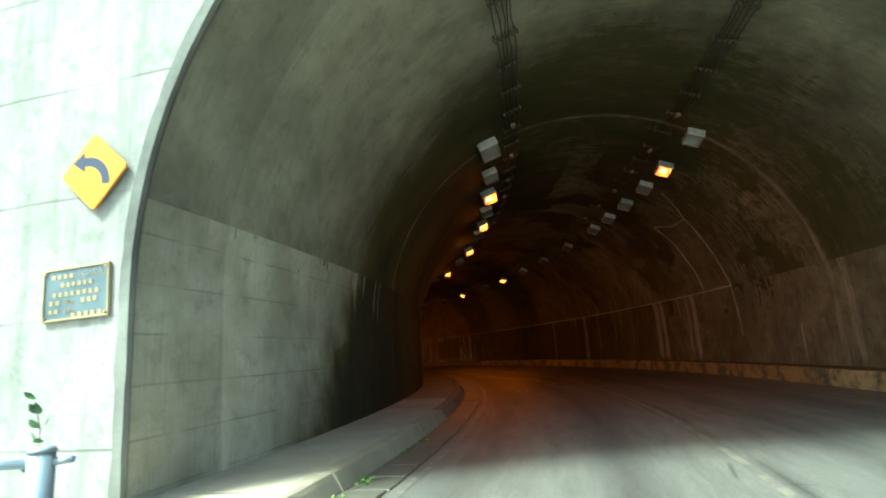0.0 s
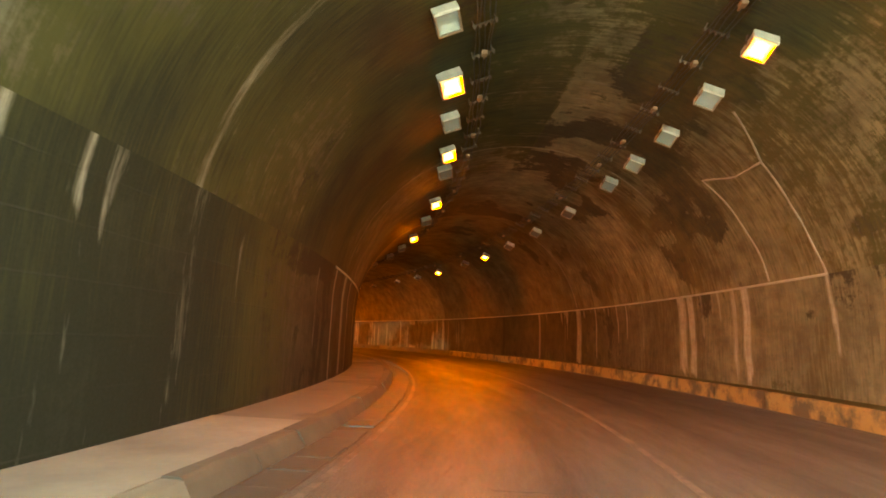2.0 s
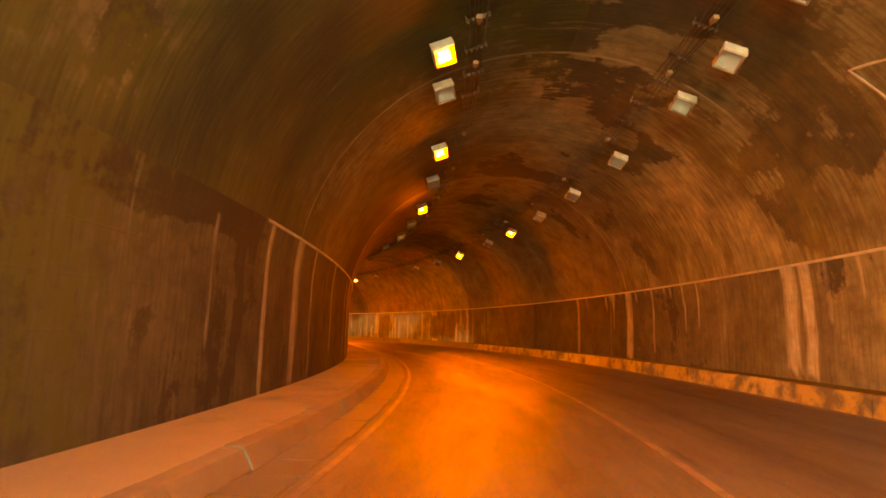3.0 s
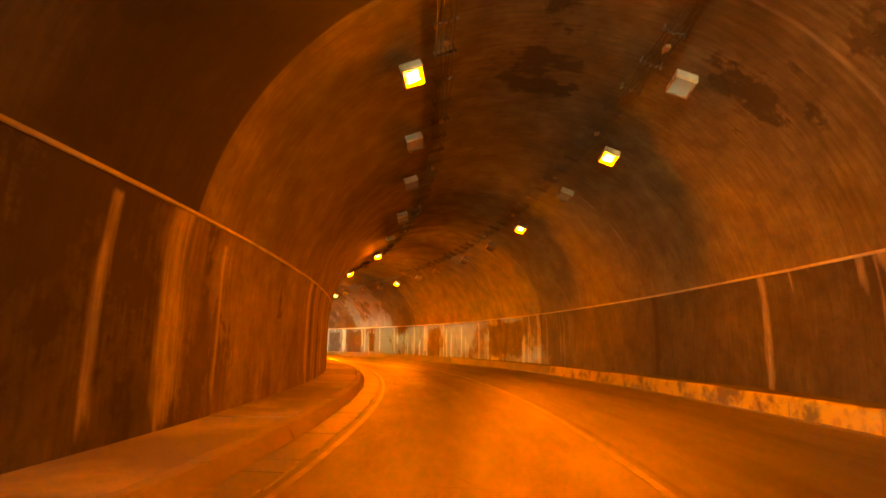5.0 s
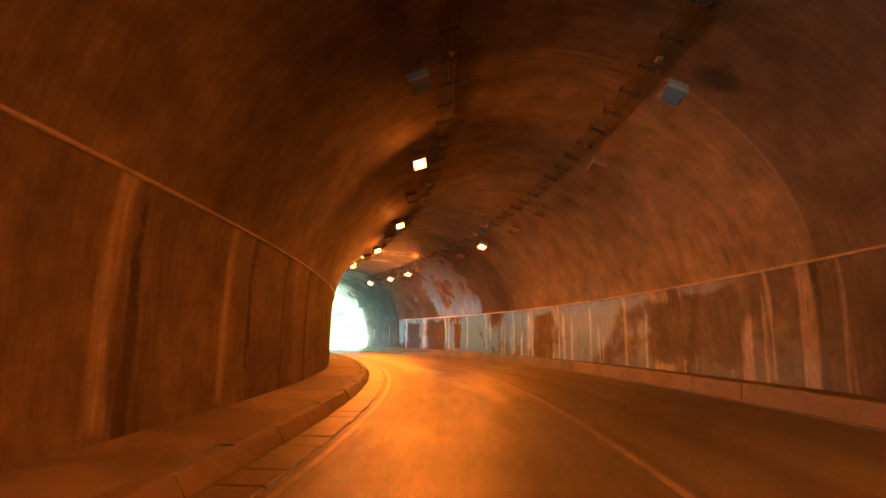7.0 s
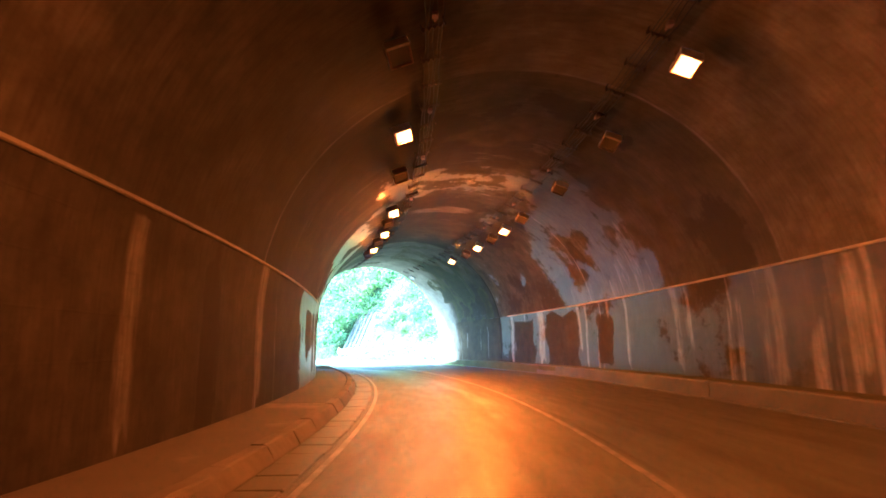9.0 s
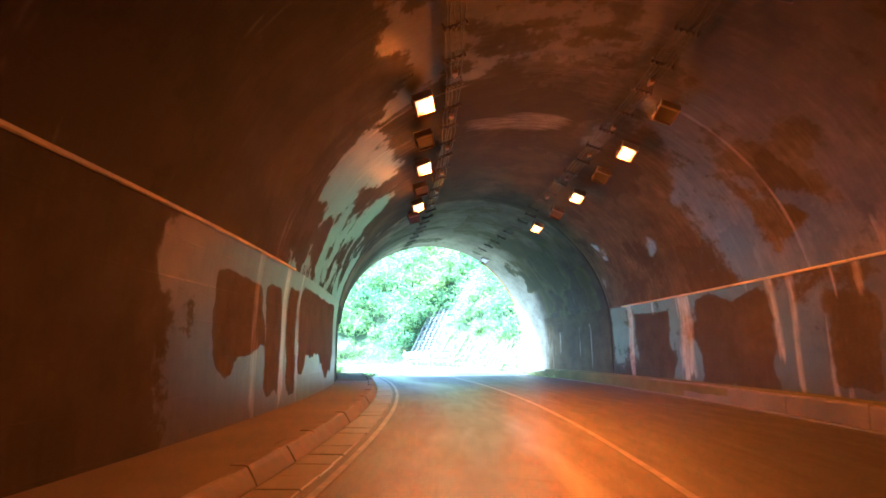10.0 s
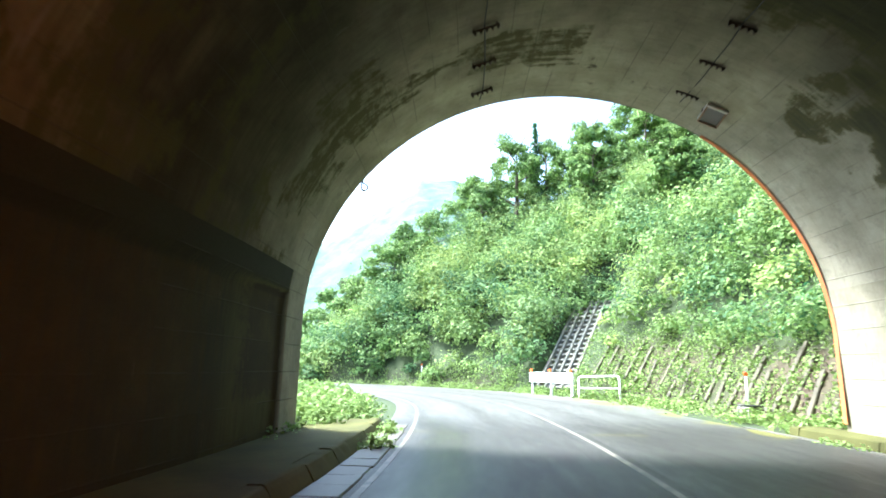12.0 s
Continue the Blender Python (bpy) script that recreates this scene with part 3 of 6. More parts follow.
DARK_L = [(12.6, 0.3), (16.2, 0.35), (20.2, 0.3), (31.5, 0.3), (33.3, 0.25), (41.5, 0.22), (43.2, 0.25), (47.68, 0.2), (51.3, 0.2), (53.5, 0.16), (56.0, 0.2), (69.5, 0.5), (92.5, 0.14)]


def run_off(S, Z, bands, seed):
    """Dark damp bands down the wall with wavering edges."""
    d = 0 * S
    for s0, w in bands:
        wob = 0.14 * (fbm(Z * 0.9, Z * 0 + s0, seed, 2) - 0.5)
        d = np.maximum(d, np.exp(-((S - s0 - wob) / w) ** 4) * (0.65 + 0.5 * vnoise(S * 6, Z * 0.6, seed + 3)))
    return d


def moss_front(S, Z, seed):
    """How far a point lies behind the edge where the damp green growth begins at the near mouth."""
    edge = np.interp(Z, [0, 0.8, 1.6, 2.7, 4.0, 5.2, 7.2], [7.6, 8.2, 8.9, 9.9, 9.9, 10.3, 9.2])
    return S - edge + 2.4 * (fbm(S * 0.9, Z * 0.9, seed, 4) - 0.5)


def ring_tone(S, seed):
    """Each cast ring has its own shade."""
    k = np.searchsorted(np.array(JOINTS), S)
    return 0.82 + 0.36 * rnd2(k.astype(float), 0 * S, seed)


def wall_stain(side):
    def paint(S, Z):
        sd = 100 if side > 0 else 300
        S = late(S)
        true_s = S + side * 5.35 * askew(S)
        lime = 0.2 * step(0.55, 0.8, fbm(S * 1.6, Z * 0.12, sd, 4))
        for s0, w, top, low, k in (STREAKS_R if side > 0 else STREAKS_L):
            wob = (fbm(Z * 0.8, Z * 0 + s0, sd + 5, 2) - 0.5) * 0.2
            body = np.exp(-((true_s - s0 - wob) / w) ** 4) * step(low - 0.15, low + 0.2, Z + 0.6 * (vnoise(S * 9, Z * 0, sd + 8) - 0.5))
            lime = np.maximum(lime, k * body * (Z < top + 0.05) * (0.62 + 0.5 * vnoise(S * 14, Z * 0.4, sd + 9)))
        # drips below the springing line
        reach = 2.75 - (0.8 if side < 0 else 2.2) * vnoise(S * 5.5, Z * 0 + 3, sd + 52) ** 2
        drips = step(0.5, 0.7, vnoise(S * 5.5, Z * 0, sd + 51)) * step(reach - 0.3, reach + 0.2, Z)
        near = 0.8 * step(4, 5, S) * (1 - step(12, 13, S)) if side < 0 else step(26, 28, S) * (1 - step(36, 38, S))
        lime = np.maximum(lime, (0.85 if side < 0 else 0.62) * drips * near)
        if side > 0:
            pale = step(44, 54, S) * (1 - step(86, 87, S))
            sheets = step(0.5, 0.66, fbm(S * 5.5, Z * 0.12, sd + 21, 3)) * step(0.36, 0.5, fbm(S * 0.5, Z * 0.25, sd + 23, 3))
            lime = np.maximum(lime, pale * 0.7 * sheets)
        grime = 0.2 - 0.14 * (1 - step(26, 32, S)) * (side > 0) + (0.2 + 0.6 * (fbm(S * 0.9, Z * 0.35, sd + 31, 4) - 0.5) - 0.2 * step(34, 40, S) * (1 - step(70, 74, S))) * step(9, 13, S)
        if side < 0:
            f = moss_front(S, Z, 3)
            moss = step(-0.2, 1.6, f) * (1 - step(13, 22, S)) * (0.65 + 0.3 * fbm(S * 1.2, Z * 0.3, 9, 3))
        else:
            moss = step(2, 8, S) * (1 - step(20, 30, S)) * (0.10 + 0.3 * fbm(S * 0.5, Z * 0.5, sd + 4, 3))
        moss = np.maximum(moss, step(91.2, 91.5, S) * (1 - (step(95.5, 98.2, S + 1.0 - step(1.8, 2.9, Z)) if side > 0 else step(97, 100.0, S))) * ((0.62 if side < 0 else 0.22) + 0.35 * fbm(S * 0.6, Z * 0.5, sd + 4, 3)))
        if side > 0:
            grime = grime * (1 - 0.75 * step(96.5, 98.5, S))
        grime = np.maximum(grime, moss * step(0.42, 0.58, fbm(S * 1.1, Z * 0.35, sd + 6, 4)) * 0.8)
        grime = np.maximum(grime, 0.6 * run_off(true_s, Z, DARK_R if side > 0 else DARK_L, sd + 61))
        if side < 0:
            soil = step(2.1, 2.7, Z + 1.2 * (vnoise(S * 3.5, Z * 0.3, 49) - 0.5)) * (1 - step(10, 12, S)) * (0.55 + 0.3 * fbm(S * 1.5, Z, 50, 3))
            grime = np.maximum(grime, 0.5 * soil)
            band = step(14.5, 15.2, S) * (1 - step(20.6, 21.2, S)) * step(2.25, 2.5, Z + 0.5 * (fbm(S * 0.9, Z, 48, 3) - 0.5))
            grime = np.maximum(grime, 0.75 * band)
            # dark coat past the last joint: grime together with the wall's painted dimness
            grime = np.maximum(grime, step(91.2, 92.0, S) * 0.72) * (S < 100.0)
            # the band under the springing paints in shade; growth at the foot is moss
            moss = np.maximum(moss, step(91.2, 91.6, S) * (S < 100.0) * np.maximum(step(2.4, 2.6, Z), 0.62 * (1 - step(0.5, 1.3, Z + 0.8 * (fbm(S, Z, 47, 3) - 0.5)))) * 0.9)
        if side > 0:
            blob = fbm(S * 0.55, Z * 0.6, sd + 41, 4) - 0.5
            wet = step(46, 56, S) * (0.58 + 0.7 * blob) * (1 - step(91, 91.5, S))
            for s0, s1, z0, z1 in ((55.3, 59.8, 0.7, 2.5), (80.6, 81.7, 0.6, 2.3), (83.4, 86.3, 0.4, 2.6), (87.9, 89.7, 0.4, 2.5), (68.0, 70.0, 0.5, 2.6)):
                wob = 0.9 * (fbm(S * 1.1, Z * 1.1, sd + 44, 4) - 0.5)
                inside = step(s0 - 0.2, s0 + 0.2, true_s + wob) * (1 - step(s1 - 0.2, s1 + 0.2, true_s + wob)) * step(z0 - 0.15, z0 + 0.15, Z + wob) * (1 - step(z1 - 0.15, z1 + 0.15, Z + 0.6 * wob))
                wet = wet * (1 - inside) + 0.15 * inside
                lime = lime * (1 - 0.7 * inside)
        else:
            wet = step(75.5, 78, S + 2.0 * (fbm(S * 1.5, Z * 1.2, sd + 45, 4) - 0.5)) * (1 - step(91, 91.5, S)) * 0.62
            for s0, s1, z0, z1 in ((78.4, 80.4, 1.0, 2.4), (80.6, 81.5, 0.3, 2.4), (82.1, 83.0, 0.5, 2.5), (83.3, 89.1, 0.9, 2.62)):
                wob = 1.0 * (fbm(S * 0.9, Z * 1.0, sd + 44, 4) - 0.5)
                inside = step(s0 - 0.15, s0 + 0.15, true_s + 0.5 * wob) * (1 - step(s1 - 0.15, s1 + 0.15, true_s + 0.8 * wob)) * step(z0 - 0.15, z0 + 0.15, Z + 1.5 * wob) * (1 - step(z1 - 0.1, z1 + 0.1, Z + 0.25 * wob))
                wet = wet * (1 - inside) + 0.1 * inside
        return lime, grime, moss, wet
    return paint


def wall_tone(side):
    def paint(S, Z):
        S = late(S)
        front = moss_front(S, Z, 3)
        mouth_pale = ((1 - step(-0.5, 1.0, front)) * 0.8 if side < 0 else (1 - step(6, 12, S)) * 0.3) + (step(97.4, 98.8, S + 0.9 - 0.9 * step(1.8, 2.9, Z) + 0.8 * (fbm(S * 0.7, Z * 0.9, 97, 4) - 0.5)) * 0.42 if side > 0 else (S > 100.0) * 0.5)
        lines = np.where(S > 96, 1.9, np.where(S < 12, 1.0, 0.4)) + 0 * Z
        # rust; from station 70 on it also carries the lamps' orange as colour
        rust = 0.5 * step(0.6, 0.75, fbm(S * 0.5, Z * 0.15, 63 + side, 3)) * step(12, 20, S) + 0.42 * step(70, 76, S) * (1 - step(91.2, 91.4, S))
        if side < 0:
            rust = np.maximum(rust, 0.75 * step(74, 78, S) * (1 - step(91.2, 91.4, S)))
            rust = np.maximum(rust, step(91.3, 91.6, S) * (S < 100.0) * (Z < 2.42) * (0.28 + 0.5 * fbm(S * 0.5, Z * 0.7, 94, 4)))
        if side > 0:
            rust = np.maximum(rust, step(91.3, 91.6, S) * (1 - step(97.5, 99, S)) * (0.42 + 0.4 * fbm(S * 0.8, Z * 0.4, 98, 4)))
        # ring tone times station factors that paint in uneven lamp light and daylight
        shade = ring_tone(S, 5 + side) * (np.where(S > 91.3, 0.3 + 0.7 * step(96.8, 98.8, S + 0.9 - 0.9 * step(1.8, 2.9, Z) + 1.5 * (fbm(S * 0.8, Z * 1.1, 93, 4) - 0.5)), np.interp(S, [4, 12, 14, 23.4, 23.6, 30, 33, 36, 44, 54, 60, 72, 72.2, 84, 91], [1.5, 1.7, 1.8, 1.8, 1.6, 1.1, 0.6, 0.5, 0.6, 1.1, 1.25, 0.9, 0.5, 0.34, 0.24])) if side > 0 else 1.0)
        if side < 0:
            # left wall darkened in the colour where little light reaches, most past 91.3
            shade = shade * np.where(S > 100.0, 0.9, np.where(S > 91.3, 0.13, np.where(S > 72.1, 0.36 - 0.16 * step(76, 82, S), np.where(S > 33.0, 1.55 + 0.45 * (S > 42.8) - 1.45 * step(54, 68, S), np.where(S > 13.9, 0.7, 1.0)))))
        return mouth_pale, lines, rust, shade * (0.66 + 0.68 * fbm(S * 1.4, Z * 0.7, 96 + side, 5))
    return paint


def vault_stain(S, A):
    S = late(S)
    Z = LOW + (CROWN - LOW) * np.sin(A)
    left = A > math.pi / 2
    V = A * 5.2
    lime = 0.3 * step(0.5, 0.8, fbm(S * 1.2, V * 0.25, 71, 5)) * step(12, 20, S)
    for j in JOINTS[1:-1]:
        lime = np.maximum(lime, 0.58 * np.exp(-((S - j) / (0.16 if j < 15 else 0.06)) ** 2) * (0.85 if j < 15 else step(0.3, 0.5, fbm(V * 0.5, V * 0 + j, 72, 3))))
    # bare pale patches at the crown, and the pale fan on the right haunch
    patch = np.exp(-((S - 84.2) / 0.75) ** 2 - ((A - 1.62) / 0.33) ** 2) + 0.5 * (fbm(S * 1.6, V * 0.9, 77, 4) - 0.5)
    lime = np.maximum(lime, 0.62 * step(0.35, 0.75, patch))
    fan = step(77.0, 77.3, S) * (1 - step(0.0, 0.5, S - 77.0 - (5.55 - Z) * 1.4)) * (Z < 5.6) * (~left)
    lime = np.maximum(lime, 0.5 * fan * (0.4 + 0.7 * vnoise(S * 4, V * 0.5, 78)))
    crown = 1 - step(0.2, 0.75, np.abs(A - math.pi / 2))
    jag = fbm(S * 0.75, V * 0.6, 73, 4)
    bands = step(0.35, 0.65, fbm(S * 0.35, V * 0.5, 70, 3))
    grime = (0.21 - 0.1 * (1 - step(33, 37, S)) + 1.25 * (jag - 0.5) + 0.5 * bands * 0.5 + 0.16 * crown) * step(10, 15, S) * (1 - 0.6 * step(91, 91.6, S)) - 0.6 * step(35, 42, S) * (1 - step(70, 74, S))
    grime = grime * (1 - 0.55 * step(1.5, 1.9, A) * step(22, 26, S) * (1 - step(70, 74, S)))
    moss = step(-1.2, 2.2, moss_front(S, Z, 3)) * np.where(left, 1 - step(21, 33, S), 1 - step(15, 24, S + 2 * (fbm(S * 0.8, V * 0.8, 87, 4) - 0.5))) * (0.22 + 0.66 * fbm(S * 0.7, V * 0.5, 75, 4))
    moss = np.maximum(moss, step(91.3, 92.5, S) * (1 - step(96.9, 98.8, S)) * (~left) * np.where(A < 1.2, 0.66, 0.45) * step(0.30, 0.52, fbm(S * 0.9, V * 0.6, 79, 4)))
    # mossy patches on the left haunch, which also paint in its shade
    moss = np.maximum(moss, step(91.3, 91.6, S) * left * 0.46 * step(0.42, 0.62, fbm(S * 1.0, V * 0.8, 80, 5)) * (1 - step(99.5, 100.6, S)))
    band = np.exp(-((S + 0.06 * (A - 1.57) * 5 - 96.3) / 0.45) ** 2) * step(0.38, 0.62, fbm(S * 0.8, V * 0.5, 84, 3)) * step(0.7, 1.0, A)
    moss = np.maximum(moss, 0.62 * band)
    ragged = S + 2.6 * (fbm(S * 1.3, V * 1.2, 85, 5) - 0.5)
    moss = np.maximum(moss, 0.66 * step(96.5, 97.0, S) * (1 - step(98.8, 99.5, ragged)) * step(0.42, 0.5, A) * (1 - step(0.7, 1.0, A + 0.5 * (fbm(S * 1.1, V * 1.1, 86, 4) - 0.5))))
    # damp sheen towards the far mouth, broken by dry islands
    blob = 0.7 * (fbm(S * 0.62, V * 0.62, 76, 4) - 0.5) + 0.5 * (fbm(S * 1.9, V * 1.4, 81, 4) - 0.5)
    side_l = step(2.15, 2.4, A + 0.3 * (fbm(S * 0.5, V * 0.4, 67, 3) - 0.5))
    side_r = 1 - step(1.15, 1.45, A + 0.3 * (fbm(S * 0.5, V * 0.4, 69, 3) - 0.5))
    mid = (1 - side_l) * (1 - side_r)
    wet = 0.5 * side_l * step(80.5, 82, S) + mid * 0.38 * step(75.5, 79, S) * (1 - step(81.4, 81.9, S)) + side_r * 0.51 * step(74.5, 78, S) * (1 - 0.6 * step(83, 87, S + 3 * blob))
    wet = np.where(wet > 0.03, wet + 0.95 * blob, 0) * (1 - step(91, 91.6, S))
    return lime, grime, moss, wet


def vault_tone(S, A):
    S = late(S)
    V = A * 5.2
    # paler concrete by the mouths; the far ramp paints in daylight falloff
    mouth_pale = (1 - step(-1.5, 1.5, moss_front(S, LOW + (CROWN - LOW) * np.sin(A), 3))) * (0.3 + 0.3 * step(1.5, 2.0, A)) + step(96.3, 100.2, S + 2.5 * (fbm(S * 0.6, V * 0.5, 91, 4) - 0.5) ) * 0.45 * step(0.75, 1.1, A) + step(97.4, 98.8, S + 0.8 * (fbm(S * 0.7, V * 0.9, 97, 4) - 0.5)) * 0.42 * (1 - step(0.75, 1.1, A)) + step(91.3, 91.6, S) * 0.22 * (1 - step(2.1, 2.5, A))
    # rust patches; between 70 and 91 the lamps' orange is tinted in as well
    rust = 0.45 * step(0.6, 0.75, fbm(S * 0.4, V * 0.3, 65, 3)) * step(12, 20, S) * (1 - step(88, 92, S)) + 0.40 * step(70, 78, S) * (1 - step(91.2, 91.4, S))
    rust = np.maximum(rust, step(14, 18, S) * (1 - step(33, 38, S)) * (1 - step(1.1, 1.6, A)) * (0.25 + 0.5 * fbm(S * 0.6, V * 0.5, 82, 4)))
    rust = np.maximum(rust, 0.42 * step(91.3, 91.6, S) * (1 - step(96, 98.5, S)) * np.where(A < 1.25, 1.0, 0.75) * fbm(S * 0.7, V * 0.7, 99, 4) * 1.6)
    # left haunch painted darker where little lamp light and daylight reaches it
    left_dim = 1 - 0.74 * (1 - 0.5 * step(91.3, 92, S) * (1 - step(94.0, 95.5, S))) * step(1.6, 2.2, A - 0.4 * (S > 91.3) + 0.6 * (fbm(S * 0.4, V * 0.4, 92, 4) - 0.5)) * step(63, 71, S) * (1 - step(94, 100, S))
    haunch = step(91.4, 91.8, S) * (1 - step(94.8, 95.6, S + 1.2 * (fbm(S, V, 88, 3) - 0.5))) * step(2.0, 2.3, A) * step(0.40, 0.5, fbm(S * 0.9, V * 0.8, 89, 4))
    # the alpha's station factors also paint in how brightly the vault is lit
    return mouth_pale, 0.12 + 1.2 * step(91.3, 92, S), rust, ring_tone(S, 9) * left_dim * (1 - (0.4 + 0.25 * step(78, 82, S) * step(1.5, 2.0, A)) * step(58, 72, S) * (1 - step(91.2, 91.4, S))) * np.where(S > 91.3, 0.22 + 0.6 * step(0.6, 1.15, A + 0.6 * (fbm(S * 0.8, V * 0.8, 90, 4) - 0.5)) + (0.25 + 0.5 * (1 - step(0.6, 1.15, A))) * step(97.2, 98.8, S) + 1.1 * haunch, np.where((S > 23.5) & (S < 72.1), np.where(S < 33.0, 2.4 - 0.9 * step(28, 31, S), np.where(S < 42.8, 1.35, np.where(S < 52.3, 1.5, 2.2))) - np.where(S < 33.0, 1.3, np.where(S < 52.3, -0.2, 0.3)) * step(1.4, 2.1, A), np.where(S <= 23.5, (1.9 - 0.9 * step(1.4, 2.1, A)) * (0.55 + 0.45 * np.maximum(step(12, 15, S), 0.6 * step(1.5, 2.0, A))), 1.0))) * (0.62 + 0.76 * fbm(S * 1.3, V * 1.3, 95, 5))


def askew(S):
    """How far the cast rings lean out of square, metres along the road for each metre across it."""
    return np.interp(S, [4, 9, 14, 23.5, 33, 43, 52, 62, 72, 82, 91.6, 101], [0, 0.06, 0.09, 0.08, 0.057, 0.06, 0.05, 0.05, 0.02, 0.02, 0.085, 0.08])


def skewed(S, u):
    return S + askew(S) * u


def late(S):
    """Stains by the far mouth keep to the last ring joint."""
    return S - 0.3 * step(86, 90, S) * (1 - step(93, 98, S))


def build_lining():
    for side, name, label in ((-1, "wall_left", "stained concrete tunnel side wall with lime streaks"), (1, "wall_right", "damp concrete tunnel side wall with pale lime streaks")):
        S = stations(S_IN, S_OUT, 0.09)
        Z = np.linspace(0.0, SPRING, 34)

        def place(S2, Z2):
            panel = 0.1 * step(92.5, 92.6, S2) * (1 - step(99.9, 100.0, S2)) * (1 - step(2.44, 2.52, Z2)) * (side < 0)
            u = side * (half_width(Z2) + joint_depth(S2, 1) - 0.09 * step(93, 100, S2) + panel)
            u = u - 0.05 * step(95, 100.5, S2)
            x, y = at(skewed(S2, u), u)
            return x, y, Z2

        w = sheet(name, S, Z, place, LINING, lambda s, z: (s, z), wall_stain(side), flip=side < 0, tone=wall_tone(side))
        tagged(w, label, "wall", kind="structure")
        # pale mortar ledge along the springing line
        out = half_width(SPRING) * side
        extrude_profile("springing_ledge", [(out - side * 0.004, SPRING - 0.03), (out - side * 0.014, SPRING - 0.015), (out - side * 0.014, SPRING + 0.02), (out + side * 0.1, SPRING + 0.06), (out + side * 0.1, SPRING - 0.05)],
                              np.arange(21.0 if side < 0 else 19.0, 82.6 if side < 0 else 91.2, 0.4), LEDGE, w)
    a0 = math.asin((SPRING - LOW) / (CROWN - LOW))
    A = np.linspace(a0, math.pi - a0, 110)

    def place(S2, A2):
        d = 0.02 + joint_depth(S2, 1) - 0.09 * step(93, 100, S2)
        u = (HALF + d) * np.cos(A2)
        u = u - 0.05 * step(95, 100.5, S2)
        x, y = at(skewed(S2, u), u)
        return x, y, LOW + (CROWN - LOW + d) * np.sin(A2)

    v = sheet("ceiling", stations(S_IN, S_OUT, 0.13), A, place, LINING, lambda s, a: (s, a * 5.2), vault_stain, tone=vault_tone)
    tagged(v, "arched concrete tunnel vault with damp dark patches", "ceiling", kind="structure")
    # outer shell and cover that keep daylight out
    prof = [(7.2, -0.6), (7.2, 4.0), (5.0, 7.6), (0, 9.0), (-5.0, 7.6), (-7.2, 4.0), (-7.2, -0.6)]
    rim = [(HALF + 0.25, -0.6), (HALF + 0.25, 2.0)] + [((HALF + 0.25) * math.cos(a), LOW + (CROWN - LOW + 0.2) * math.sin(a)) for a in np.linspace(0.2, math.pi - 0.2, 14)] + [(-HALF - 0.25, 2.0), (-HALF - 0.25, -0.6)]
    shell = extrude_profile("tunnel_shell", prof[::-1] + rim, np.arange(S_IN + 0.3, S_OUT - 0.2, 1.0), PORTAL)
    tagged(shell, "outer concrete shell of the tunnel lining", "tunnel shell", kind="structure")


LEDGE = simple("ledge_mortar", (0.42, 0.38, 0.31), 0.8, grain=6, vary=0.35, relief=0.004)
build_lining()


# ---------------------------------------------------------------- road, gutters, kerbs
def worn_block(name, profile, u0, lift, s0, s1, seed, mat, parent, tall=None):
    """A kerb block with chipped, uneven arrises."""
    S = np.linspace(s0, s1, 9)
    n = len(profile)
    verts, faces = [], []
    for i, s in enumerate(S):
        for j, (u, z) in enumerate(profile):
            free = 1.0 if 1 < j < n - 1 else 0.0
            z = z * (float(tall(s)) if tall and z > 0 else 1.0)
            q = 0.024 * free * float(fbm(np.array(s * 3.0), np.array(j * 0.7 + seed), 61, 3) - 0.5)
            chip = 0.03 * free * max(0.0, float(vnoise(np.array(s * 4.0), np.array(seed * 0.37), 62)) - 0.72)
            side = -1 if u0 < 0 else 1
            verts.append(pt(s, u0 + u + side * (abs(q) + chip), z + lift * free + q - chip))
    for i in range(len(S) - 1):
        for j in range(n):
            k = (j + 1) % n
            f = (i * n + j, i * n + k, (i + 1) * n + k, (i + 1) * n + j)
            faces.append(f if u0 > 0 else f[::-1])
    a, b = tuple(range(n)), tuple((len(S) - 1) * n + j for j in range(n))
    faces += [a[::-1], b] if u0 > 0 else [a, b[::-1]]
    return mesh_object(name, verts, faces, mat, parent)


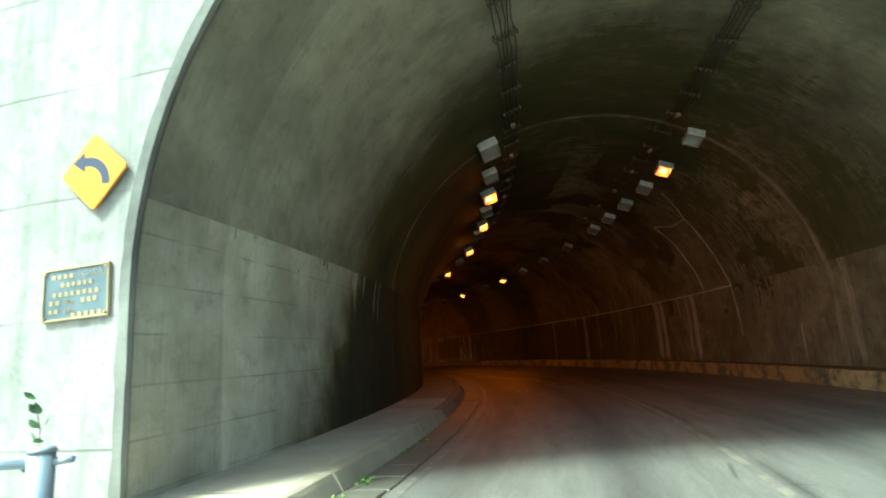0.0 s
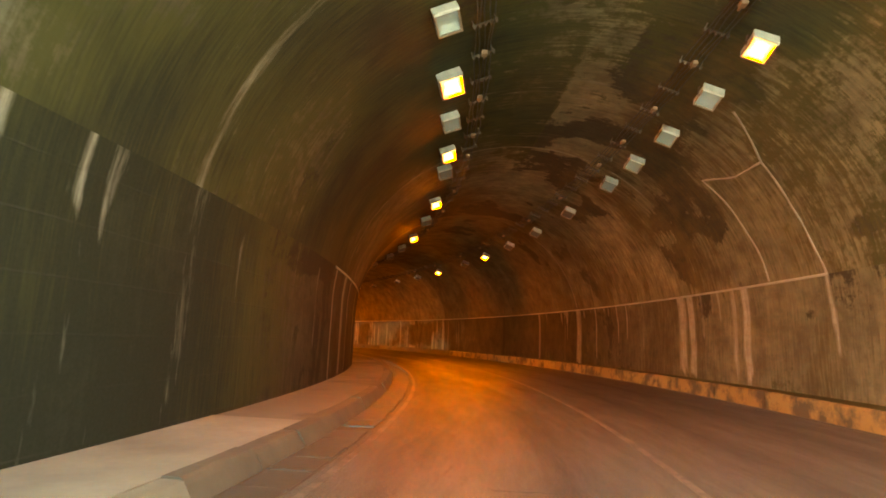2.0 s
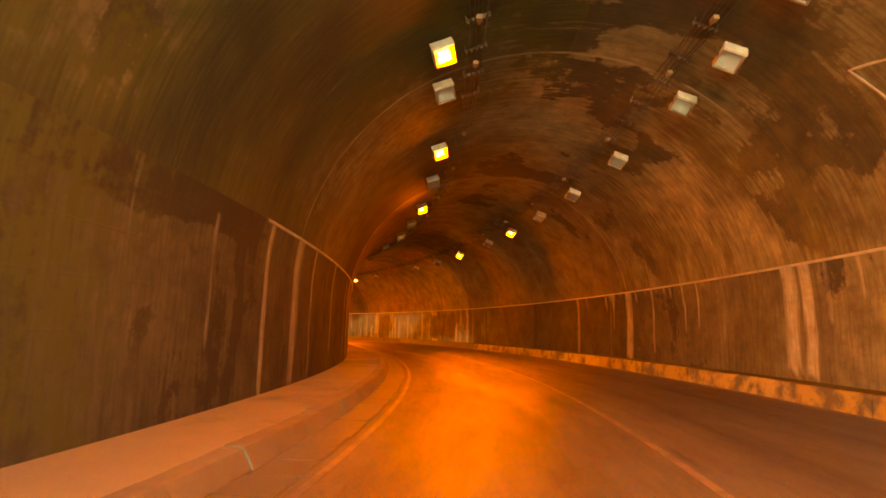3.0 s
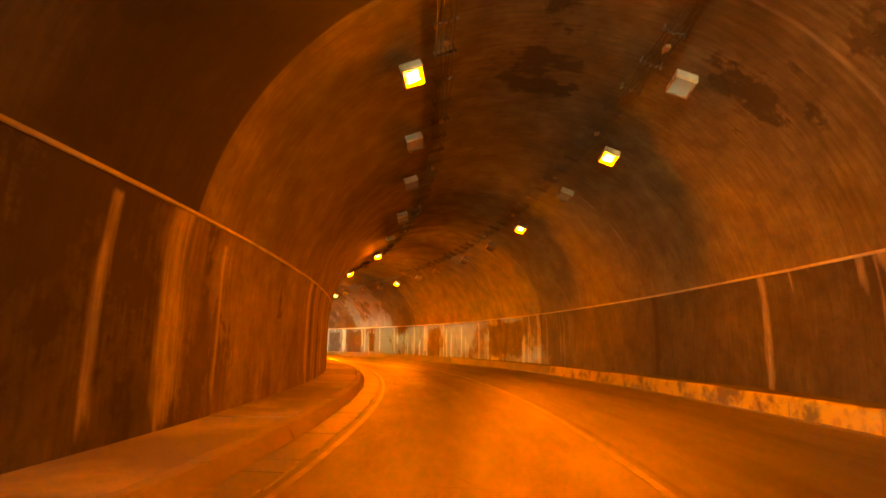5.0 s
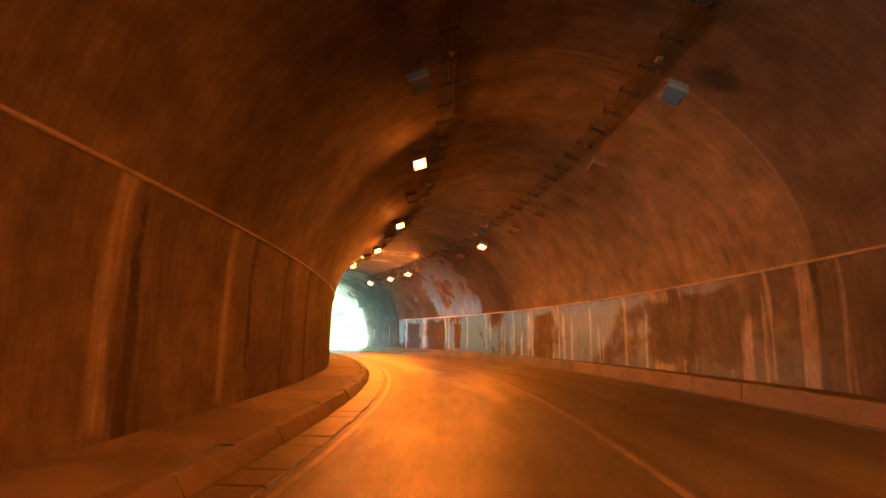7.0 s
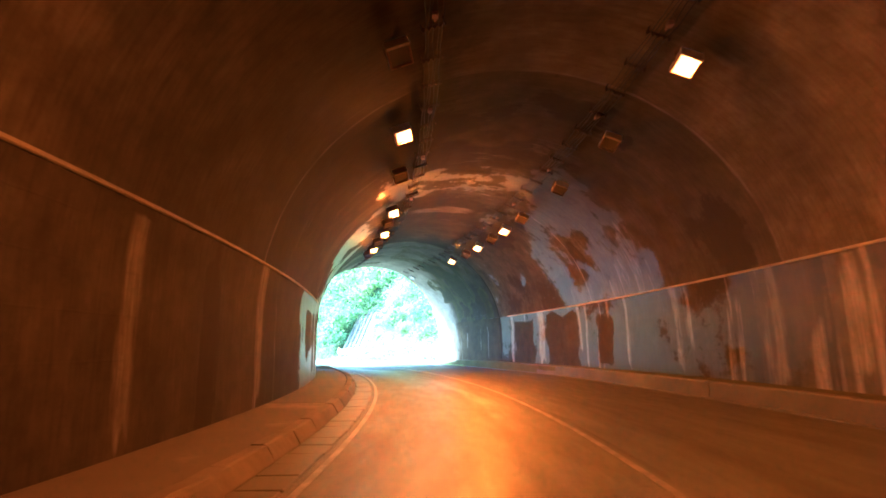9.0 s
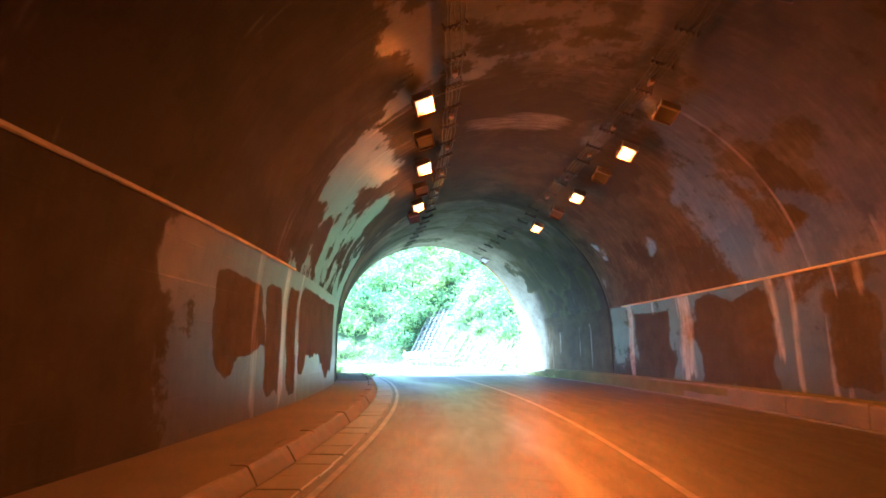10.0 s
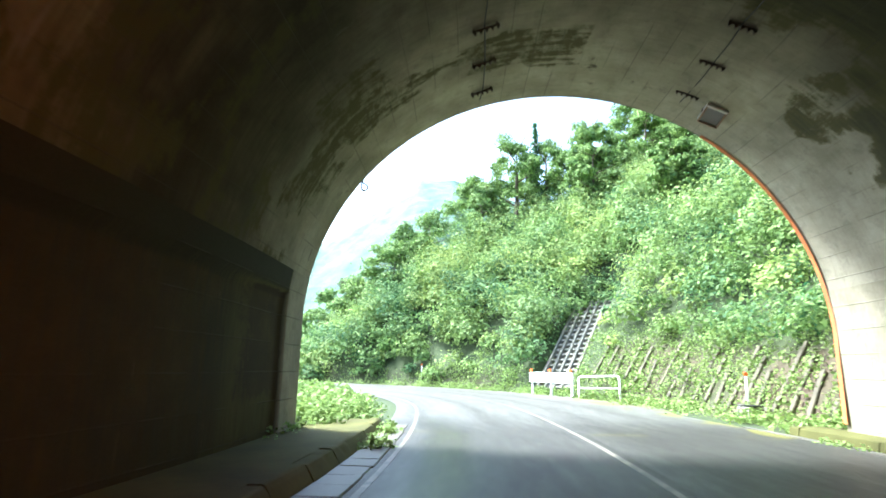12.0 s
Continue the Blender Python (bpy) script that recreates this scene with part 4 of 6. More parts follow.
def build_road():
    def edge_r(s):
        return 4.35 + 2.0 * step(106, 113, s) + 0 * s

    S = np.concatenate([np.arange(-30, 103, 0.3), np.arange(103, 168, 0.3)])
    T_ = np.linspace(0, 1, 110)

    def place(S2, T2):
        lo = -3.42 - 0.5 * step(101.5, 104, S2)
        u = lo + (edge_r(S2) - lo) * T2
        x, y = at(S2, u)
        return x, y, 0 * u

    def paint(S2, T2):
        u = -3.42 + (edge_r(S2) + 3.42) * T2
        # paler by both mouths: daylight falloff painted into the asphalt
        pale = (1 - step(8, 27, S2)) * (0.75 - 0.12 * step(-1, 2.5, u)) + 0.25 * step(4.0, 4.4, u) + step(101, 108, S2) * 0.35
        wet = 0.34 * step(12, 20, S2) + 0.12 * step(56, 70, S2) + 0.25 * step(86, 93, S2)
        wet = wet * (1 - step(103, 108, S2)) * (0.15 + 1.05 * np.exp(-((u + 1.7 + 0.8 * step(91, 95, S2)) / (0.95 - 0.4 * step(91, 95, S2))) ** 2)) * (1 - 0.55 * step(0.2, 1.2, u))
        wet = wet + 0.42 * step(0.46, 0.62, fbm(S2 * 0.22, u * 1.1, 15, 4)) * step(14, 20, S2) * (1 - step(78, 84, S2)) * np.exp(-((u + 1.2) / 1.4) ** 2)
        wet = wet + 0.22 * step(92, 95, S2) * (1 - step(101, 102.5, S2)) * np.exp(-((u + 2.8) / 0.4) ** 2)
        moss = step(100, 103, S2) * np.clip(step(3.3, 4.4, u) + step(3.1, 3.9, -u), 0, 1) * (1 - 0.75 * step(112, 116, S2)) * step(0.36, 0.56, fbm(S2 * 0.9, u * 1.6, 5, 4))
        moss = np.maximum(moss, 0.42 * np.exp(-((S2 - 101.5 - 0.5 * vnoise(u * 1.3, 0 * u, 7)) / 0.3) ** 2) * step(0.42, 0.66, fbm(S2 * 1.6, u * 1.6, 6, 4)))
        tracks = sum(np.exp(-((u - c) / 0.28) ** 2) for c in (-2.75, -1.15, 1.25, 2.85)) * (0.4 + 0.8 * fbm(S2 * 0.12, u * 1.5, 25, 3))
        seam = np.exp(-((u - 0.14) / 0.05) ** 2) * step(0.4, 0.55, fbm(S2 * 0.4, u * 0, 27, 3))
        # besides wheel tracks and seam, the far stretch is darkened to dim lamp light
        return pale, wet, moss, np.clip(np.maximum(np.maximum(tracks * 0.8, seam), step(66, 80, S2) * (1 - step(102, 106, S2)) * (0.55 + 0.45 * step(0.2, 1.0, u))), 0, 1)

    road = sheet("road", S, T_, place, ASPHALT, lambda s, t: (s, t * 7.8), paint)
    tagged(road, "worn grey asphalt road, damp and shiny in places", "road", kind="structure")
    # left: gutter of short covers, kerb, sidewalk
    bed = [(WALK_L - 0.05, -0.1), (WALK_L - 0.05, -0.012), (-3.42, -0.012), (-3.42, -0.1)]
    for s_a, s_b, mat, lab in ((-3, 15.5, WALK_KERB, "pale concrete gutter beside the sidewalk kerb"), (15.4, 103.2, GUTTER, "dark concrete gutter beside the sidewalk kerb")):
        g = tagged(extrude_profile("gutter", bed, np.arange(s_a, s_b, 0.4), mat), lab, "gutter", kind="structure")
        first = None
        for k, s in enumerate(np.arange(s_a + 0.3, s_b - 0.3, 0.6)):
            m = spot(float(s), (WALK_L - 3.42) / 2 + 0.012 * math.sin(k * 2.3), 0.004 * math.sin(k * 1.7), 0.5 * math.sin(k * 3.1), 0.7 * math.sin(k * 1.3), 0.6 * math.sin(k * 2.9))
            if first is None:
                bm = bmesh.new()
                box(bm, 0, 0, -0.028, 0.45, 0.565, 0.075, 0.012)
                first = o = part("gutter_cover", bm, COVER, g)
            else:
                o = first.copy()
                o.data = first.data
                scene.collection.objects.link(o)
            o.matrix_basis = m
    w = tagged(new("sidewalk"), "raised concrete sidewalk along the tunnel wall", "sidewalk", kind="structure")
    ends = [-3.0, 4.6, 14.6, 24.3, 33.8, 43.4, 53.1, 62.9, 73.0, 83.2, 92.6, 102.6]
    for n, (s, e) in enumerate(zip(ends, ends[1:])):
        h = KERB_L - 0.012 + 0.006 * math.sin(n * 1.9)
        # slabs pale at the near end, darker from 70, mossy from 90
        extrude_profile("slab", [(-HALF, -0.1), (-HALF, h), (WALK_L - 0.31, h - 0.008), (WALK_L - 0.31, -0.1)], list(np.linspace(s + 0.03, e - 0.03, 21)), PAVING_PALE if s < 9.8 else PAVING if s < 70 else DARK_KERB if s < 90 else PAVING_MOSSY, w)
    gr = extrude_profile("gutter", [(WALK_R + 0.05, -0.1), (WALK_R + 0.05, 0.01), (4.37, 0.008), (4.35, -0.1)], np.arange(-20, 104, 0.4), GUTTER)
    tagged(gr, "concrete gutter strip beside the right kerb", "gutter", kind="structure")
    rw = extrude_profile("sidewalk", [(HALF, -0.1), (HALF, KERB_R - 0.02), (WALK_R + 0.12, KERB_R - 0.03), (WALK_R + 0.12, -0.1)], np.arange(S_IN, 97.3, 0.4), PAVING_MOSSY)
    rw2 = extrude_profile("sidewalk", [(HALF, -0.1), (HALF, 0.16), (WALK_R + 0.27, 0.15), (WALK_R + 0.27, -0.1)], np.arange(97.2, 102.5, 0.4), PAVING_MOSSY)
    tagged(rw2, "low mossy concrete ledge by the far mouth", "ledge", kind="structure")
    tagged(rw, "narrow concrete ledge at the wall foot", "ledge", kind="structure")
    end_r = lambda s: np.interp(s, [95, 100], [1.0, 0.42])
    left = [(0, -0.1), (-0.005, 0.0), (-0.075, 0.125), (-0.105, 0.168), (-0.14, 0.18), (-0.28, 0.18), (-0.3, -0.1)]
    right = [(0, -0.1), (0.004, 0.0), (0.02, 0.34), (0.035, 0.37), (0.06, 0.38), (0.15, 0.38), (0.155, -0.1)]
    for prof, u0, lab, s_a, s_b, sgn in ((left, WALK_L, "concrete sidewalk kerb of short worn blocks", -3.0, 102.6, -1), (right, WALK_R, "stained concrete kerb at the wall foot", S_IN, 102.3, 1)):
        k = tagged(new("kerb"), lab, "kerb", kind="structure")
        s, n = s_a, 0
        while s < s_b - 0.05:
            e = min(s + (1.2 if sgn < 0 else 2.0), s_b)
            # block material changes with the station: paler first, then darker, then mossy
            worn_block("kerb_block", prof, u0 + 0.008 * math.sin(n * 1.9) + (float(np.interp(s, [60, 95], [0, 0.15])) if sgn > 0 else 0), 0.006 * math.sin(n * 2.7), s + 0.008, e - 0.008, n + (50 if sgn > 0 else 0), (KERB if s < 50 else WALK_KERB if s < 63 else DARK_KERB if s < 88 else PAVING_MOSSY) if sgn > 0 else PAVING_MID if s < 10.5 else WALK_KERB if s < 73 else DARK_KERB if s < 92 else PAVING_MOSSY, k, end_r if sgn > 0 else None)
            s, n = e, n + 1
    # centre line
    c = extrude_profile("centre_line", [(-0.045, 0.0), (-0.045, 0.004), (0.045, 0.004), (0.045, 0.0)], np.arange(-10, 118, 0.4), WORN_PAINT)
    tagged(c, "worn solid centre line painted on the road", "road marking", kind="structure")
    e1 = extrude_profile("edge_line", [(-3.34, 0.0), (-3.34, 0.004), (-3.26, 0.004), (-3.26, 0.0)], np.arange(-6, 122, 0.4), WORN_PAINT)
    tagged(e1, "faded edge line painted beside the gutter", "road marking", kind="structure")


build_road()


# ---------------------------------------------------------------- portals
def portal(name, s0, sgn, skew, wide_l, wide_r, top, label, inset, shift=0.0):
    """A head wall with the arched opening; it reaches back into the hill from s0."""
    h, c = HALF - inset, CROWN - LOW - inset
    prof = [(h, -0.3), (h, 1.0), (h, LOW)] + [(h * math.cos(a), LOW + c * math.sin(a)) for a in np.linspace(0.06, math.pi - 0.06, 60)] + [(-h, LOW), (-h, 1.0), (-h, -0.3)]
    prof = [(u + shift, z) for u, z in prof]
    outer = []
    for u, z in prof:
        du, dz = u, max(z - 1.5, 0.0)
        wide = wide_r if u > 0 else wide_l
        k = min(wide / max(abs(du), 1e-6), (top - 1.5) / max(dz, 1e-6))
        outer.append((du * k, 1.5 + dz * k if z > 1.5 else z))
    verts, faces = [], []
    for dep in (0.0, 0.9):
        for ring in (prof, outer):
            for u, z in ring:
                k = 1.05 if dep and ring is prof else 1.0
                verts.append(pt(s0 + skew * u - sgn * dep, u * k, LOW + (z - LOW) * k if z > LOW else z))
    n = len(prof)
    for i in range(n - 1):
        a, b = i, i + 1
        faces += [(a, b, n + b, n + a), (2 * n + a, 3 * n + a, 3 * n + b, 2 * n + b), (n + a, n + b, 3 * n + b, 3 * n + a)]
    ob = mesh_object(name, verts, faces, PORTAL)
    tagged(ob, label, "portal wall", kind="structure")
    return ob


portal("portal_wall_entry", S_IN, -1, 0.0, 16, 14, 10.5, "pale weathered concrete head wall round the tunnel mouth", 0.06)
portal("portal_wall_exit", S_OUT, 1, 0.08, 9, 7.0, 9.5, "grey concrete head wall round the far tunnel mouth", 0.08, -0.05)


# ---------------------------------------------------------------- lamps and cables
LAMPS_L = [(13.2, 0), (15.35, 0), (17.6, 1), (19.55, 0), (21.85, 1), (23.5, 0), (27.5, 1), (30.8, 0), (35.05, 1), (38.6, 0), (42.2, 0), (47.0, 0), (52.0, 0), (57.0, 1), (61.0, 0), (66.0, 1), (69.8, 0), (73.5, 1), (76.7, 0),
           (81.2, 1), (83.2, 0), (85.2, 1), (87.35, 0), (89.35, 1), (91.1, 0)]
LAMPS_R = [(13.77, 0), (16.1, 1), (17.9, 0), (19.9, 0), (21.9, 0), (23.8, 0), (27.6, 0), (31.5, 0), (35.2, 0), (39.1, 1), (42.7, 0), (47.8, 1), (52.2, 0), (56.75, 0), (62.1, 0), (65.6, 0), (70.1, 1), (73.75, 0), (77.6, 0),
           (81.6, 0), (83.8, 1), (85.65, 0), (87.7, 1), (89.8, 0), (92.1, 1)]


def tunnel_lamp(lit):
    """Flood lamp: origin in the middle of its open front, which faces down (-z)."""
    ob = tagged(new("tunnel_lamp"), "glowing orange sodium tunnel lamp in a grey box" if lit else "unlit grey box lamp with a glass front", "lamp", "lamps along the vault")
    bm = bmesh.new()
    vs = []
    for z, w, d in ((0.0, 0.262, 0.262), (0.0, 0.285, 0.285), (0.22, 0.28, 0.28), (0.30, 0.2, 0.2)):
        vs.append([bm.verts.new((x * w, y * d, z)) for x, y in ((-1, -1), (1, -1), (1, 1), (-1, 1))])
    for a, b in zip(vs, vs[1:]):
        for i in range(4):
            bm.faces.new((a[i], a[(i + 1) % 4], b[(i + 1) % 4], b[i]))
    bm.faces.new(vs[-1])
    part("housing", bm, LAMP_CASE, ob)
    bm = bmesh.new()
    vs = []
    for z, w, d in ((0.0, 0.262, 0.262), (0.06, 0.25, 0.25), (0.17, 0.17, 0.13)):
        vs.append([bm.verts.new((x * w, y * d, z)) for x, y in ((-1, -1), (1, -1), (1, 1), (-1, 1))])
    for a, b in zip(vs, vs[1:]):
        for i in range(4):
            bm.faces.new((a[i], a[(i + 1) % 4], b[(i + 1) % 4], b[i]))
    bm.faces.new(vs[-1])
    refl = part("reflector", bm, REFLECTOR, ob, "dull metal reflector")
    bm = bmesh.new()
    tube(bm, (-0.15, 0, 0.10), (0.15, 0, 0.10), 0.028, 10)
    part("bulb", bm, LENS, refl, smooth=True)
    bm = bmesh.new()
    for x, y, sx, sy in ((-0.265, 0, 0.045, 0.57), (0.265, 0, 0.045, 0.57), (0, 0.265, 0.485, 0.045)):
        box(bm, x, y, -0.015, sx, sy, 0.055, 0.006)
    rim_ = part("lens_frame", bm, LAMP_FRAME, ob, "rust-tinted lens frame")
    bm = bmesh.new()
    box(bm, 0, -0.26, 0.10, 0.585, 0.075, 0.30, 0.012)
    part("lid", bm, LAMP_LID, ob, "pale painted end cover")
    bm = bmesh.new()
    bmesh.ops.create_grid(bm, x_segments=1, y_segments=1, size=0.5, matrix=Matrix.Translation((0, 0.01, 0.016)) @ Matrix.Diagonal((0.49, 0.47, 1, 1)))
    part("lens", bm, SODIUM if lit else PANE, rim_, "glowing orange glass" if lit else "clear glass")
    if lit:
        la = bpy.data.lights.new("lamp_light", "AREA")
        la.shape, la.size, la.energy, la.color, la.spread = "SQUARE", 0.36, 16.0, (1.0, 0.152, 0.0018), radians(170)
        lo = new("lamp_light", la)
        lo.parent = ob
        lo.location = (0, 0, 0.055)
    bm = bmesh.new()
    for sx in (-0.3, 0.3):
        box(bm, sx, 0, 0.25, 0.012, 0.06, 0.42)
    box(bm, 0, 0, 0.46, 0.61, 0.06, 0.012)
    box(bm, 0, 0.05, 0.53, 0.07, 0.05, 0.2)
    part("bracket", bm, BRACKET, ob)
    return ob


def build_lamps():
    proto = {0: tunnel_lamp(0), 1: tunnel_lamp(1)}
    used = set()
    for lamps, u in ((LAMPS_L, -2.63), (LAMPS_R, 2.45)):
        for s, lit in lamps:
            m = spot(s, u, 6.13, 0, 20 if u > 0 else -20, 0) @ pose(0, 0, 0, -28, 0, 0) @ Matrix.Scale(0.85, 4)
            ob = proto[lit]
            if lit in used:
                ob = copy_thing(proto[lit], m)
            else:
                proto[lit].matrix_basis = m
                used.add(lit)
            for c in ob.children:
                if c.type == "LIGHT":
                    c.data = c.data.copy()
                    c.data.energy = float(np.interp(s, [20, 24, 30, 60, 66, 78, 82], [15, 17, 20, 23, 22, 24, 42]))     # stronger burners by the far mouth
                    c.rotation_euler = (0, radians(-6 if u > 0 else -16) if s < 80 else radians(14 if u > 0 else -26), 0)


build_lamps()


def cable_run(u0, s_a, s_b, count):
    run = tagged(new("cable_run"), "bundle of black cables on brackets under the vault", "cables")
    for k in range(count):
        u = u0 + (k - (count - 1) / 2) * 0.075
        cu = bpy.data.curves.new("cable", "CURVE")
        cu.dimensions, cu.bevel_depth, cu.bevel_resolution = "3D", 0.011, 1
        ss = np.arange(s_a, s_b, 0.5)
        sp = cu.splines.new("POLY")
        sp.points.add(len(ss) - 1)
        for p_, s in zip(sp.points, ss):
            wob = 0.02 * math.sin(s * 2.1 + k * 1.7) + 0.012 * math.sin(s * 5.3 + k)
            v = pt(s, u + wob, vault_z(u) - 0.09 - 0.02 * abs(math.sin(s * math.pi)))
            p_.co = (*v, 1)
        cu.materials.append(CABLE)
        ob = new("cable", cu)
        ob.parent = run
    bm = bmesh.new()
    box(bm, 0, 0, 0, 0.46, 0.035, 0.035)
    for x in (-0.2, -0.1, 0.0, 0.1, 0.2):
        box(bm, x, 0, -0.035, 0.035, 0.045, 0.05)
    for x in (-0.2, 0.2):
        box(bm, x, 0, 0.06, 0.02, 0.03, 0.12)
    first = None
    slope = math.degrees(math.atan2(vault_z(u0 + 0.2) - vault_z(u0 - 0.2), 0.4))
    for s in np.arange(s_a + 0.3, s_b, 1.05):
        m = spot(float(s), u0, vault_z(u0) - 0.1, 0, -slope, 0)
        if first is None:
            first = part("cable_bracket", bm, BRACKET, run)
            first.matrix_basis = m
        else:
            o = first.copy()
            scene.collection.objects.link(o)
            o.matrix_basis = m
    return run


def junction_boxes(run, u0, lamps):
    """A small pale box on the cables beside each lamp."""
    first = None
    for s, lit in lamps:
        m = spot(s - 0.5, u0 + 0.02, vault_z(u0) - 0.15)
        if first is None:
            bm = bmesh.new()
            box(bm, 0, 0, 0, 0.11, 0.15, 0.08, 0.012)
            tube(bm, (0, 0.08, 0), (0, 0.16, 0.0), 0.025, 8)
            first = part("junction_box", bm, LAMP_FRAME, run, "small rust-tinted junction box")
            first.matrix_basis = m
        else:
            o = first.copy()
            scene.collection.objects.link(o)
            o.matrix_basis = m


junction_boxes(cable_run(-2.05, 4.3, 91.4, 5), -2.05, LAMPS_L)
junction_boxes(cable_run(1.95, 4.6, 91.4, 5), 1.95, LAMPS_R[:-1])
cable_run(-1.95, 91.5, 100.8, 1)
cable_run(2.1, 91.5, 100.6, 1)


# ---------------------------------------------------------------- outside
E0 = pt(S_OUT, 0, 0)
E_YAW = radians(heading(S_OUT))


def nearest(X, Y):
    """Station and offset of plan points outside the far mouth."""
    sel = (GRID > 96)
    gx, gy, gs, gp = CX[sel], CY[sel], GRID[sel], PSI[sel]
    shape = X.shape
    X, Y = X.ravel(), Y.ravel()
    s, u = np.zeros(len(X)), np.zeros(len(X))
    for i in range(0, len(X), 4000):
        d = (X[i:i + 4000, None] - gx) ** 2 + (Y[i:i + 4000, None] - gy) ** 2
        j = d.argmin(1)
        s[i:i + 4000] = gs[j]
        u[i:i + 4000] = np.sqrt(d.min(1)) * np.sign((X[i:i + 4000] - gx[j]) * np.cos(gp[j]) + (Y[i:i + 4000] - gy[j]) * np.sin(gp[j]))
    return s.reshape(shape), u.reshape(shape)


def local(a, b):
    """A plan point a metres out of the far mouth and b to the right of it."""
    return E0.x - math.sin(E_YAW) * a + math.cos(E_YAW) * b, E0.y + math.cos(E_YAW) * a + math.sin(E_YAW) * b


# foot of the concrete slope grid: its width runs along the road, its back up the hill
GRID_BASE = Vector((*local(20.5, 2.64), 0))
GRID_WIDE = (Vector((*local(18.7, 4.44), 0)) - GRID_BASE).normalized()
GRID_BACK = (Vector((*local(22.0, 7.28), 0)) - Vector((*local(18.7, 4.44), 0))).normalized()


def road_edge(s):
    return 4.4 + 0.3 * step(106, 113, s)


EYE_A, EYE_B = local(-11, -2)


def ground_z(X, Y):
    s, u = nearest(X, Y)
    rise = np.clip(u - road_edge(s) - 0.7 - 0.6 * (1 - step(108, 114, s)), 0, None)
    hill = np.where(rise < 7, 1.15 * rise, 8.05 + 0.7 * (rise - 7)) * (0.9 + 0.2 * fbm(X * 0.12, Y * 0.12, 9, 3))
    bearing = np.degrees(E_YAW - np.arctan2(-(X - EYE_A), Y - EYE_B))
    bearing = (bearing + 180) % 360 - 180
    cap = np.interp(bearing, [-60, -25, -14, -8, -3, 6, 15, 25, 40], [-6, -4, 1.5, 5.0, 8.5, 12.5, 18, 27, 36])
    hill = np.minimum(hill, np.maximum(cap, 0.4)) * step(0, 0.8, rise)
    fall = np.clip(-u - 8, 0, None)
    low = -16 * (1 - np.exp(-fall / 20)) + (0.12 + 0.2 * fbm(X * 0.5, Y * 0.5, 12, 3)) * step(4.1, 6, -u)
    # the bed of the slope grid is cut flat
    dx, dy = X - GRID_BASE.x, Y - GRID_BASE.y
    w, k = dx * GRID_WIDE.x + dy * GRID_WIDE.y, dx * GRID_BACK.x + dy * GRID_BACK.y
    cut = np.maximum(0.7 + 1.03 * k - 0.75, 0.0)
    hill = np.where((w > -0.25) & (w < 3.0) & (k > -3) & (k < 5.2), np.minimum(hill, cut), hill)
    return np.where(u > 0, hill, low) - 0.03


def ground_material():
    m, n, l, b = material("hill_ground")
    co = n.new("ShaderNodeTexCoord").outputs["Object"]
    big, fine = noise_node(n, l, co, 0.22, 8, 0.7), noise_node(n, l, co, 5, 5)
    # green kept dark: undergrowth shade between the bushes is in the colour
    green = blend(n, l, fine, (0.018, 0.030, 0.008), (0.045, 0.068, 0.018))
    at_ = n.new("ShaderNodeAttribute")
    at_.attribute_name = "stain"
    bare = calc(n, l, "MULTIPLY", at_.outputs["Fac"], ramp(n, l, big, [(0.40, 1.0), (0.58, 0.25)]))
    l.new(blend(n, l, bare, green, blend(n, l, fine, (0.032, 0.021, 0.012), (0.095, 0.064, 0.040))), b.inputs["Base Color"])
    b.inputs["Roughness"].default_value = 0.95
    bump(n, l, fine, 0.8, 0.05, b)
    return m


GROUND = ground_material()
# unseen ground, pale so that it bounces daylight into the near mouth
BOUNCE_GROUND = simple("bounce_ground", (0.36, 0.35, 0.31), 0.9, grain=2.0, vary=0.3, relief=0.01)
# woods with a bluish tint that puts valley haze into the colour
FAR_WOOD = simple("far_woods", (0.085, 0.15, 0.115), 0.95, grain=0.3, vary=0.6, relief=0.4)


